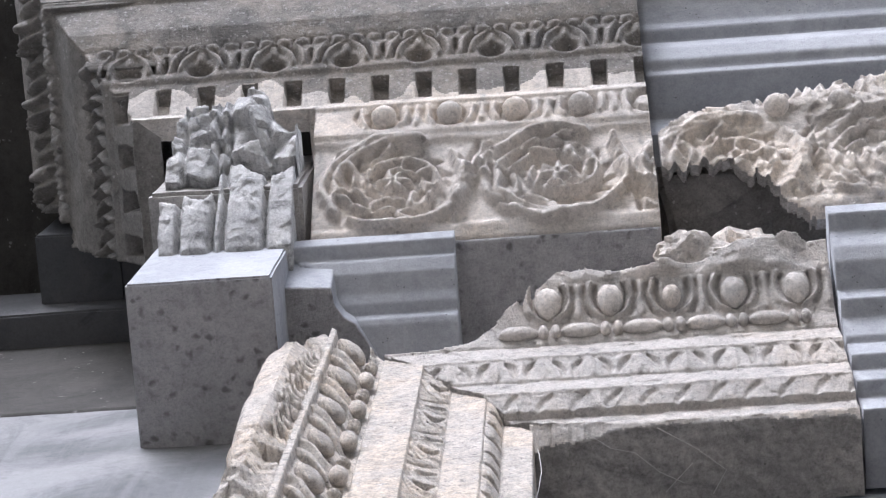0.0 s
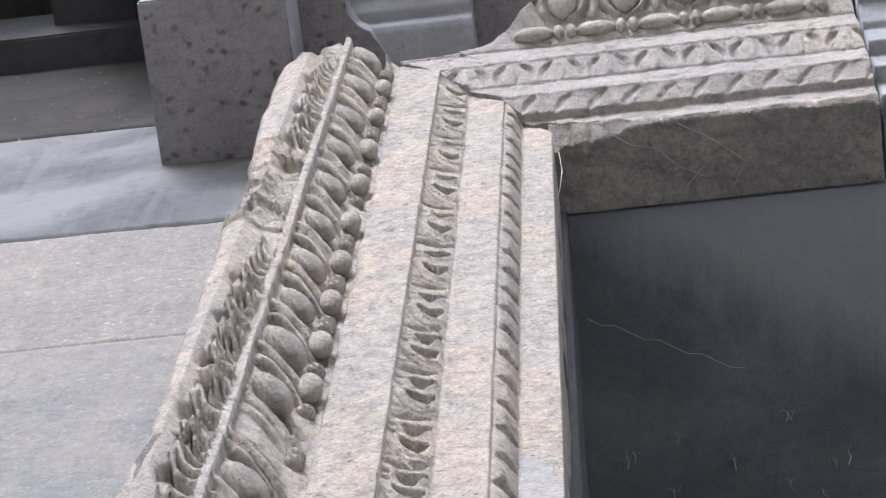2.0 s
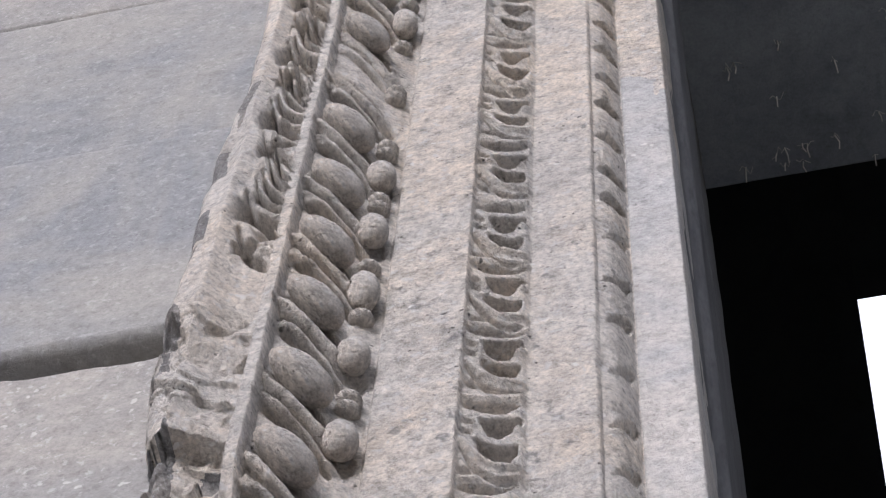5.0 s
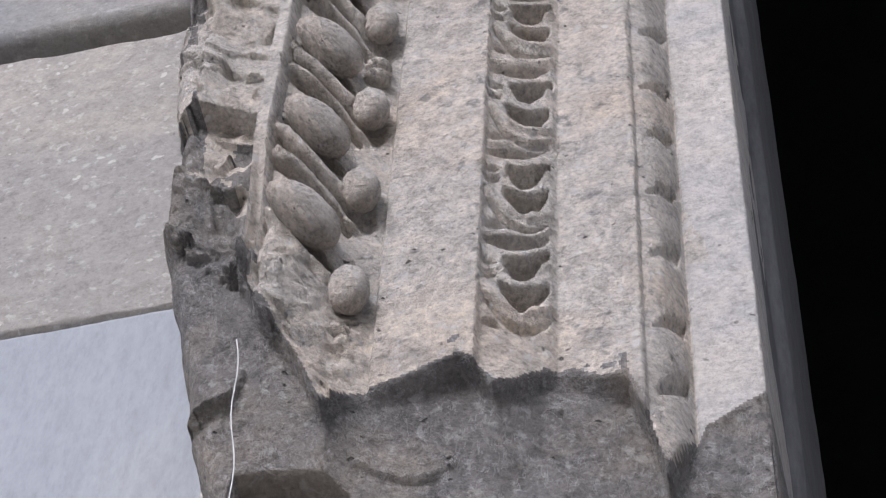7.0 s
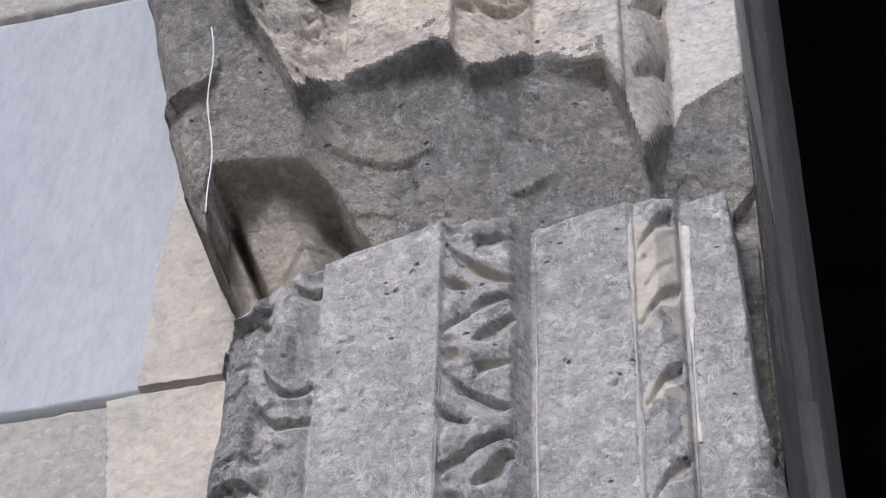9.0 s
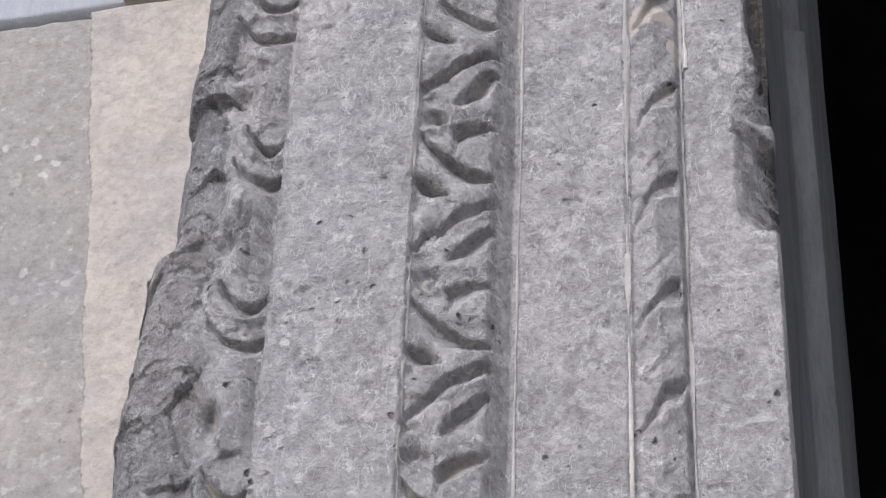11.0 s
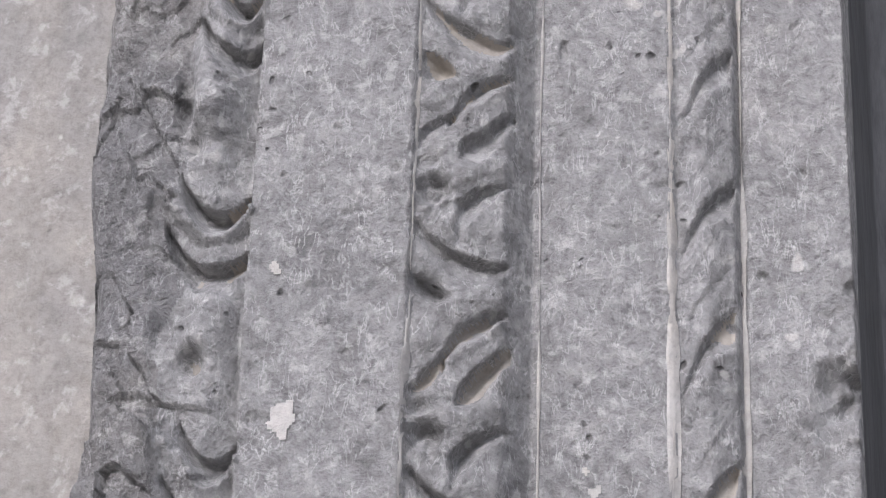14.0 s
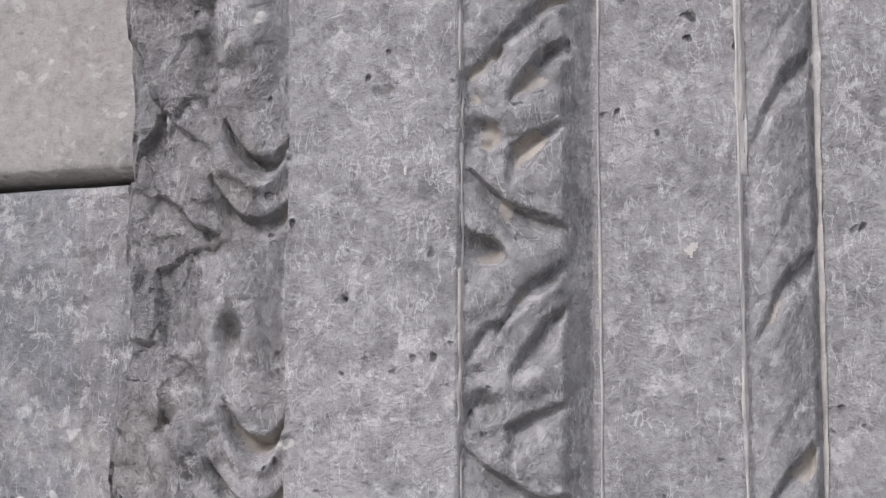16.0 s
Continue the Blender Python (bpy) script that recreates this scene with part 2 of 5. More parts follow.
def add_pale_corner(m, pale):
    """Leaves a corner of the stone pale: the soft edge runs slantwise, combed out in streaks."""
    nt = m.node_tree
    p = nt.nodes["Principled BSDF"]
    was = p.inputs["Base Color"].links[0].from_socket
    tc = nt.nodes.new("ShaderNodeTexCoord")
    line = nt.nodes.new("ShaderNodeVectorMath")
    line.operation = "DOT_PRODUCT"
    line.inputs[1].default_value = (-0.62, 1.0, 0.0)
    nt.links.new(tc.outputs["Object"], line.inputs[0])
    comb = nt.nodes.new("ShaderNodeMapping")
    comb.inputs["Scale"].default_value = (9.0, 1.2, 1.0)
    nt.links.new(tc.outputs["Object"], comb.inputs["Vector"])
    streaks = tex(nt, "noise", 5.0, comb.outputs[0], 7, 0.65, 0.2)
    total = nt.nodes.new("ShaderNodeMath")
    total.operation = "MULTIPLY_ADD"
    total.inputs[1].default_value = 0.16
    nt.links.new(streaks, total.inputs[0])
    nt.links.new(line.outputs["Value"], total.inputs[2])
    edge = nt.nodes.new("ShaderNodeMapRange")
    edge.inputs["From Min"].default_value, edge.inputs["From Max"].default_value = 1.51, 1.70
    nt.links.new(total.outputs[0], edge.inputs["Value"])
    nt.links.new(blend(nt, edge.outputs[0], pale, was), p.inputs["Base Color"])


add_pale_corner(TONED_SLAB, (0.46, 0.495, 0.53))

# ---------------------------------------------------------------- relief tools
def lattice(ix, iy, seed):
    h = (ix.astype(np.int64) * 374761393 + iy.astype(np.int64) * 668265263 + seed * 1442695041) & 0x7FFFFFFF
    h = ((h ^ (h >> 13)) * 1274126177) & 0x7FFFFFFF
    return ((h ^ (h >> 16)) & 0xFFFF) / 65535.0


def rough(a, b, size, seed=0, octaves=4, gain=0.5):
    """Smooth noise from -1 to 1 over two arrays in metres."""
    total, amp, norm = 0.0, 1.0, 0.0
    for k in range(octaves):
        u, v = a / size * 2 ** k + 91.7 * k, b / size * 2 ** k + 37.3 * k
        iu, iv = np.floor(u), np.floor(v)
        fu, fv = u - iu, v - iv
        fu, fv = fu * fu * (3 - 2 * fu), fv * fv * (3 - 2 * fv)
        s = seed + 17 * k
        n = (lattice(iu, iv, s) * (1 - fu) + lattice(iu + 1, iv, s) * fu) * (1 - fv) + \
            (lattice(iu, iv + 1, s) * (1 - fu) + lattice(iu + 1, iv + 1, s) * fu) * fv
        total, norm, amp = total + amp * (2 * n - 1), norm + amp, amp * gain
    return total / norm


def facets(a, b, size, seed=0):
    """Height of broken stone: flat tilted facets that meet in sharp arrises, about -1 to 1."""
    a = a + 0.25 * size * rough(a, b, size * 0.8, seed + 5, 2)
    b = b + 0.25 * size * rough(a, b, size * 0.8, seed + 9, 2)
    iu, iv = np.floor(a / size), np.floor(b / size)
    best = np.full(a.shape, -9.0)
    for du in (-1, 0, 1):
        for dv in (-1, 0, 1):
            cu, cv = iu + du, iv + dv
            px, py = (cu + lattice(cu, cv, seed)) * size, (cv + lattice(cu, cv, seed + 1)) * size
            d = np.hypot(a - px, b - py) / size
            best = np.maximum(best, 0.8 * lattice(cu, cv, seed + 2) - 1.1 * d)
    return best + 0.3


def shards(a, b, size, seed=0, tilt=0.5):
    """Height of split stone: flat planes at random tilts and levels, stepped where they meet, about -1 to 1."""
    wa = a + 0.18 * size * rough(a, b, size * 0.5, seed + 5, 3)
    wb = b + 0.18 * size * rough(a, b, size * 0.5, seed + 9, 3)
    iu, iv = np.floor(wa / size), np.floor(wb / size)
    near, out = np.full(a.shape, 9.0), np.zeros(a.shape)
    for du in (-1, 0, 1):
        for dv in (-1, 0, 1):
            cu, cv = iu + du, iv + dv
            px, py = cu + lattice(cu, cv, seed), cv + lattice(cu, cv, seed + 1)
            ea, eb = wa / size - px, wb / size - py
            d = ea * ea + eb * eb
            plane = 1.2 * (lattice(cu, cv, seed + 2) - 0.5) + 4 * tilt * ((lattice(cu, cv, seed + 3) - 0.5) * ea + (lattice(cu, cv, seed + 4) - 0.5) * eb)
            out = np.where(d < near, plane, out)
            near = np.minimum(near, d)
    return out


def carve(h, a, b, p0, p1, bend, width, amp, taper=False, over=False):
    """Adds a ridge (amp > 0) or a groove along a bent stroke to the height field h over the axes a (rows) and b (columns)."""
    p0, p1 = np.array(p0, float), np.array(p1, float)
    d = p1 - p0
    mid = np.array(bend, float) if isinstance(bend, tuple) else (p0 + p1) / 2 + bend * np.array([-d[1], d[0]])
    lo = np.minimum(np.minimum(p0, p1), mid) - 3 * width
    hi = np.maximum(np.maximum(p0, p1), mid) + 3 * width
    i0, i1 = np.searchsorted(a, (lo[0], hi[0]))
    j0, j1 = np.searchsorted(b, (lo[1], hi[1]))
    if i1 <= i0 or j1 <= j0:
        return
    A, B = np.meshgrid(a[i0:i1], b[j0:j1], indexing="ij")
    best = np.full(A.shape, 9.0)
    n = 14
    for k in range(n + 1):
        t = k / n
        c = p0 * (1 - t) ** 2 + 2 * mid * t * (1 - t) + p1 * t * t
        w = width * (0.55 + 0.9 * math.sin(math.pi * min(1, 0.12 + 0.8 * t)))
        if taper:
            w = width * (1.45 - 1.15 * t)
        best = np.minimum(best, ((A - c[0]) ** 2 + (B - c[1]) ** 2) / (w * w))
    if over:
        h[i0:i1, j0:j1] = np.maximum(h[i0:i1, j0:j1], amp * np.exp(-best ** 1.3))
    else:
        h[i0:i1, j0:j1] += amp * np.exp(-best ** 1.7)


def lump(h, a, b, at, size, amp, power=1.0):
    """Adds a rounded boss (or a hollow) of the half sizes given."""
    i0, i1 = np.searchsorted(a, (at[0] - size[0] * 1.6, at[0] + size[0] * 1.6))
    j0, j1 = np.searchsorted(b, (at[1] - size[1] * 1.6, at[1] + size[1] * 1.6))
    if i1 <= i0 or j1 <= j0:
        return
    A, B = np.meshgrid(a[i0:i1], b[j0:j1], indexing="ij")
    q = ((A - at[0]) / size[0]) ** 2 + ((B - at[1]) / size[1]) ** 2
    h[i0:i1, j0:j1] += amp * np.exp(-q ** (1.5 * power))


def gouge(h, a, b, p0, p1, mid, ramp, amp, blunt="both", top=0.0014):
    """A chisel cut along a bent stroke: a steep upper side and a floor that climbs back to the surface over the ramp below."""
    if p1[0] < p0[0]:
        p0, p1 = p1, p0
    t = np.linspace(0, 1, 25)
    cx = p0[0] * (1 - t) ** 2 + 2 * mid[0] * t * (1 - t) + p1[0] * t * t
    cz = p0[1] * (1 - t) ** 2 + 2 * mid[1] * t * (1 - t) + p1[1] * t * t
    i0, i1 = np.searchsorted(a, (p0[0], p1[0]))
    j0, j1 = np.searchsorted(b, (cz.min() - 1.2 * ramp, cz.max() + 4 * top))
    if i1 <= i0 or j1 <= j0:
        return
    tt = np.interp(a[i0:i1], cx, t)
    zc = np.interp(a[i0:i1], cx, cz)
    if blunt == "left":
        env = np.minimum(1, tt / 0.06) * (1 - 0.85 * tt)
    elif blunt == "right":
        env = np.minimum(1, (1 - tt) / 0.08) * (0.15 + 0.85 * tt)
    else:
        env = np.clip(np.sin(np.pi * (0.06 + 0.88 * tt)), 0, 1) ** 0.7
    n = b[j0:j1][None, :] - zc[:, None]
    e = np.maximum(env, 0.02)[:, None]
    fall = np.clip(1 + n / (ramp * e), 0, 1)
    shape = np.where(n > 0, np.exp(-(n / top) ** 2), fall ** 0.75)
    h[i0:i1, j0:j1] += amp * np.minimum(1, e ** 0.55) * shape


def warp(h, A, B, size, amp_a, amp_b, seed):
    """Shifts a height field about by a smooth noise (amounts in cells), so that tooled strokes lose their ruled look."""
    i = np.arange(h.shape[0])[:, None] + amp_a * rough(A, B, size, seed, 3, 0.5)
    j = np.arange(h.shape[1])[None, :] + amp_b * rough(A, B, size, seed + 1, 3, 0.5)
    i, j = np.clip(i, 0, h.shape[0] - 1.001), np.clip(j, 0, h.shape[1] - 1.001)
    i0, j0 = i.astype(int), j.astype(int)
    u, v = i - i0, j - j0
    return (h[i0, j0] * (1 - u) + h[i0 + 1, j0] * u) * (1 - v) + (h[i0, j0 + 1] * (1 - u) + h[i0 + 1, j0 + 1] * u) * v


def sheet_mesh(name, pts, keep=None, back=None, paint=None, skirt_slot=None, only=None):
    """A mesh from a grid of points (rows, columns, 3): the faces kept, and a skirt from their rim to the back points."""
    nu, nv = pts.shape[:2]
    idx = np.arange(nu * nv).reshape(nu, nv)
    if keep is None:
        keep = np.ones((nu, nv), bool)
    f = keep[:-1, :-1] & keep[1:, :-1] & keep[:-1, 1:] & keep[1:, 1:]
    mine = np.ones_like(f) if only is None else only[:-1, :-1]
    q = np.stack([idx[:-1, :-1], idx[1:, :-1], idx[1:, 1:], idx[:-1, 1:]], -1)[f & mine]
    verts = pts.reshape(-1, 3)
    if back is not None:
        verts = np.concatenate([verts, back.reshape(-1, 3)])
        n = nu * nv
        pad = np.zeros((nu + 1, nv + 1), bool)
        pad[1:-1, 1:-1] = f
        own = np.zeros((nu + 1, nv + 1), bool)
        own[1:-1, 1:-1] = mine
        skirts = []
        e = (pad[1:, 1:-1] & own[1:, 1:-1]) & ~pad[:-1, 1:-1] | (pad[:-1, 1:-1] & own[:-1, 1:-1]) & ~pad[1:, 1:-1]
        i, jj = np.nonzero(e)
        first = pad[:-1, 1:-1][i, jj]
        a0, a1 = idx[i, jj], idx[i, jj + 1]
        skirts.append(np.where(first[:, None], np.stack([a1, a0, a0 + n, a1 + n], 1), np.stack([a0, a1, a1 + n, a0 + n], 1)))
        e = (pad[1:-1, 1:] & own[1:-1, 1:]) & ~pad[1:-1, :-1] | (pad[1:-1, :-1] & own[1:-1, :-1]) & ~pad[1:-1, 1:]
        i, jj = np.nonzero(e)
        first = pad[1:-1, :-1][i, jj]
        a0, a1 = idx[i, jj], idx[i + 1, jj]
        skirts.append(np.where(first[:, None], np.stack([a0, a1, a1 + n, a0 + n], 1), np.stack([a1, a0, a0 + n, a1 + n], 1)))
        q = np.concatenate([q] + skirts)
    if skirt_slot is not None and paint is None:
        paint = np.zeros((nu, nv), int)
    slot = None if paint is None else np.concatenate([paint.ravel(), paint.ravel()])[q[:, 0]]
    if skirt_slot is not None:
        slot[int((f & mine).sum()):] = skirt_slot
    used, inv = np.unique(q, return_inverse=True)
    q = inv.reshape(-1, 4)
    v = verts[used].astype(np.float32)
    me = bpy.data.meshes.new(name)
    me.vertices.add(len(v))
    me.vertices.foreach_set("co", v.ravel())
    me.loops.add(q.size)
    me.loops.foreach_set("vertex_index", q.ravel().astype(np.int32))
    me.polygons.add(len(q))
    me.polygons.foreach_set("loop_start", np.arange(0, q.size, 4, dtype=np.int32))
    if slot is not None:
        me.polygons.foreach_set("material_index", slot.astype(np.int32))
    me.update(calc_edges=True)
    me.validate()
    return me


def mesh_object(name, me, material, parent=None, label=""):
    me.materials.append(material)
    ob = new(name, me)
    if parent is not None:
        ob.parent = parent
    if label:
        ob["label"] = label
    return ob


def part(name, bm, material, parent, label=""):
    me = bpy.data.meshes.new(name)
    bm.to_mesh(me)
    bm.free()
    return mesh_object(name, me, material, parent, label)


def box_bm(x0, x1, y0, y1, z0, z1, bevel=0.006, wobble=0.0, seed=0, cuts=0):
    bm = bmesh.new()
    bmesh.ops.create_cube(bm, size=1.0)
    for v in bm.verts:
        v.co = Vector(((x0 + x1) / 2 + v.co.x * (x1 - x0), (y0 + y1) / 2 + v.co.y * (y1 - y0), (z0 + z1) / 2 + v.co.z * (z1 - z0)))
    if bevel:
        bmesh.ops.bevel(bm, geom=bm.edges[:], offset=bevel, segments=2, affect="EDGES")
    if cuts:
        bmesh.ops.subdivide_edges(bm, edges=bm.edges[:], cuts=cuts, use_grid_fill=True)
    if wobble:
        for v in bm.verts:
            v.co += wobble * noise.noise_vector(v.co * 9 + Vector((seed, 0, 0)))
    return bm


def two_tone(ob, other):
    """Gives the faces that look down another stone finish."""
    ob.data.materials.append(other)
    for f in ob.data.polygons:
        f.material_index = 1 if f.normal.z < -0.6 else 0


def smooth(me):
    me.polygons.foreach_set("use_smooth", [True] * len(me.polygons))


def egg_mesh(name, size, rings=14, segs=20):
    bm = bmesh.new()
    bmesh.ops.create_uvsphere(bm, u_segments=segs, v_segments=rings, radius=1.0)
    for v in bm.verts:
        v.co.x *= 1 + 0.16 * v.co.z
        v.co.y *= 1 + 0.16 * v.co.z
    for v in bm.verts:
        v.co = Vector((v.co.x * size[0], v.co.y * size[1], v.co.z * size[2])) * (1 + 0.07 * noise.noise(v.co * 2.3) + 0.05 * noise.noise(v.co * 5.1))
    me = bpy.data.meshes.new(name)
    bm.to_mesh(me)
    bm.free()
    smooth(me)
    return me


def strip_mesh(name, path, x0, x1, step_s, step_x, shape=None, keep=None, back_y=1.5, along="x", rise=0.02, skirt_slot=None):
    """A moulding: a path of (depth, height) points run along x (or along y, when the path is (x, z)), with relief along its normal."""
    p = np.array(path, float)
    seg = np.hypot(*np.diff(p, axis=0).T)
    s_at = np.concatenate([[0], np.cumsum(seg)])
    s = np.arange(0, s_at[-1] + 1e-6, step_s)
    py, pz = np.interp(s, s_at, p[:, 0]), np.interp(s, s_at, p[:, 1])
    ty, tz = np.gradient(py, s), np.gradient(pz, s)
    norm = np.hypot(ty, tz)
    ny, nz = -tz / norm, ty / norm
    x = np.arange(x0, x1 + 1e-6, step_x)
    h = np.zeros((len(x), len(s)))
    if shape:
        shape(h, x, s)
    X, S = np.meshgrid(x, s, indexing="ij")
    Y, Z = py[None] + h * ny[None], pz[None] + h * nz[None]
    k = keep(X, S, Y, Z) if keep else None
    if along == "x":
        pts, back = np.stack([X, Y, Z], -1), np.stack([X, (back_y(X, Y) if callable(back_y) else np.full_like(X, back_y)), Z + rise], -1)
    else:
        pts, back = np.stack([Y, X, Z], -1), np.stack([np.full_like(X, back_y), X, Z + 0.02], -1)
    return sheet_mesh(name, pts, k, back, None, skirt_slot)


rng = np.random.default_rng(7)

# ---------------------------------------------------------------- ground and floor
EARTH = box_bm(-1500, 1500, -1500, 1500, -0.9, -0.6, 0)
tagged(part("ground", EARTH, GROUND, None), "dry grassy ground around the stone platform", "ground", kind="structure")
platform = part("floor", box_bm(-6, 6, -5, 9, -0.6, 0.0, 0.02), FLOOR, None)
tagged(platform, "grey stone paving of the temple platform", "floor", kind="structure")

# ---------------------------------------------------------------- front wall, course by course
WALL_Y = 1.34
wall = new("wall_front")
tagged(wall, "tall front wall of large squared stone blocks", "wall", kind="structure")
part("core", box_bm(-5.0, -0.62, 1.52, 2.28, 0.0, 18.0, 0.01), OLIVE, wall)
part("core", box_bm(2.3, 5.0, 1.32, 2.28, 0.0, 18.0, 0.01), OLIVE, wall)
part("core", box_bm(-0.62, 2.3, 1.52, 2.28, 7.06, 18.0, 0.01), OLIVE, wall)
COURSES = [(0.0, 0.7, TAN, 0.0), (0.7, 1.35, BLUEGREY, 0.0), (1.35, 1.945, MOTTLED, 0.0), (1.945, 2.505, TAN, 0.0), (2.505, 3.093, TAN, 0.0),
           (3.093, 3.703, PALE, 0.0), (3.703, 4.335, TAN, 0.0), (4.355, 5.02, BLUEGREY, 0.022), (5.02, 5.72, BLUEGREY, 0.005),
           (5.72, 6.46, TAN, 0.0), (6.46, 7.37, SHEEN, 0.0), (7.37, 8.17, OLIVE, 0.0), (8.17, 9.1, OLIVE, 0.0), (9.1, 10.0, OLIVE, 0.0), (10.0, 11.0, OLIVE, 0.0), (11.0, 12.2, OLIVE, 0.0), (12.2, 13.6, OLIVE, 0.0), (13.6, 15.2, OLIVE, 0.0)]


def wall_block(z0, z1, x0, x1, material, proud, seed, ragged=0.008):
    x = np.arange(x0, x1 + 1e-6, 0.0055 if x1 > -1 and z1 < 4.4 else 0.014)
    z = np.linspace(z0, z1, int((z1 - z0) / (0.0045 if x1 > -1 and z1 < 4.4 else 0.012)))
    X, Z = np.meshgrid(x, z, indexing="ij")
    h = 0.004 * rough(X, Z, 0.35, seed, 5, 0.6) + 0.0012 * rough(X, Z, 0.03, seed + 1, 4, 0.65) + proud
    edge = np.minimum(np.minimum(Z - z0, z1 - Z), np.minimum(X - x0, x1 - X))
    lip = 0.3 * ragged + 1.2 * ragged * np.clip(0.2 + 1.3 * rough(X, Z, 0.11, seed + 3, 4, 0.65), 0, 2)
    h -= 0.014 * np.clip(1 - edge / lip, 0, 1) ** 2
    pts = np.stack([X, WALL_Y - h, Z + 0.5 * ragged * rough(X, Z, 0.2, seed + 8, 3)], -1)
    me = sheet_mesh("block", pts, None, np.stack([X, np.full_like(X, 1.53), Z], -1))
    smooth(me)
    return mesh_object("block", me, material, wall)


for k, (z0, z1, material, proud) in enumerate(COURSES):
    right = -0.50 if z1 < 3.2 else -0.56
    cutx = -1.75 - 0.5 * (k % 2)
    wall_block(z0 + 0.001, z1 - 0.001, cutx, right, material, proud, 11 * k, 0.004 if z0 < 1.9 else 0.005 if z0 < 2.0 else 0.007 if z0 < 2.6 else 0.003 if material is PALE else 0.012 if material is TAN else 0.007)
    # above 7.3 the dark stone colour stands in for the cornice's shade
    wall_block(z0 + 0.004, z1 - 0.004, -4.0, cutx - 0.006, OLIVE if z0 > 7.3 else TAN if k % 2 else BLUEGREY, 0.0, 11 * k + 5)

def mortar(z0, z1, left_top, left_low, right, proud, seed):
    x = np.arange(min(left_top, left_low) - 0.02, right, 0.0016)
    z = np.arange(z0, z1, 0.0022)
    X, Z = np.meshgrid(x, z, indexing="ij")
    left = left_low + (left_top - left_low) * (Z - z0) / (z1 - z0) + 0.011 * rough(X, Z, 0.16, seed, 5, 0.5)
    Y = WALL_Y - proud - 0.004 * rough(X, Z, 0.06, seed + 2, 5, 0.65)
    me = sheet_mesh("mortar", np.stack([X, Y, Z], -1), X > left, np.stack([X, X * 0 + 1.5, Z], -1))
    mesh_object("mortar", me, DEPOSIT, wall, "pale tan mortar smear")


mortar(3.098, 3.42, -0.615, -0.628, -0.52, 0.007, 401)
mortar(2.509, 3.090, -0.650, -0.578, -0.505, 0.005, 411)

# ---------------------------------------------------------------- carved jamb, upper stone
# profile of the door frame: depth against x, from the opening outwards
PROFILE = [(-0.700, 1.150), (-0.660, 1.118), (-0.612, 1.108), (-0.600, 1.104), (-0.575, 1.126), (-0.545, 1.136), (-0.530, 1.136), (-0.529, 1.108),
           (-0.515, 1.108), (-0.514, 1.128), (-0.485, 1.142), (-0.456, 1.172), (-0.452, 1.178), (-0.420, 1.198), (-0.418, 1.192), (-0.327, 1.190),
           (-0.325, 1.200), (-0.300, 1.214), (-0.270, 1.232), (-0.264, 1.240), (-0.188, 1.238), (-0.186, 1.246), (-0.170, 1.262),
           (-0.156, 1.285), (-0.154, 1.290), (-0.093, 1.290), (-0.088, 1.296)]
PX, PY = np.array(PROFILE).T
ux = np.arange(-0.680, -0.0905, 0.0018)
uz = np.concatenate([np.arange(2.98, 4.7, 0.0026), np.arange(4.7, 7.45, 0.0036)])
UX, UZ = np.meshgrid(ux, uz, indexing="ij")
h = np.zeros_like(UX)

# heights of the repeats, which lie a little farther apart towards the head
EGG_Z = [3.355, 3.513, 3.671, 3.831, 4.000, 4.154, 4.316, 4.487, 4.655, 4.826, 5.018, 5.213, 5.420, 5.650, 5.890, 6.140, 6.396, 6.66, 6.93]
DROP_Z = [3.327, 3.415, 3.530, 3.637, 3.743, 3.838, 3.957, 4.074, 4.172, 4.287, 4.380, 4.463, 4.575, 4.685, 4.784, 4.890, 4.995, 5.10, 5.21,
          5.33, 5.43, 5.53, 5.64, 5.75, 5.87, 5.98, 6.10, 6.22, 6.31, 6.40, 6.52, 6.64, 6.74]
FAN_Z = [4.209, 4.480, 4.700, 4.908, 5.100, 5.291, 6.16, 6.40, 6.66]


def jig(s=0.003):
    return s * rng.normal()


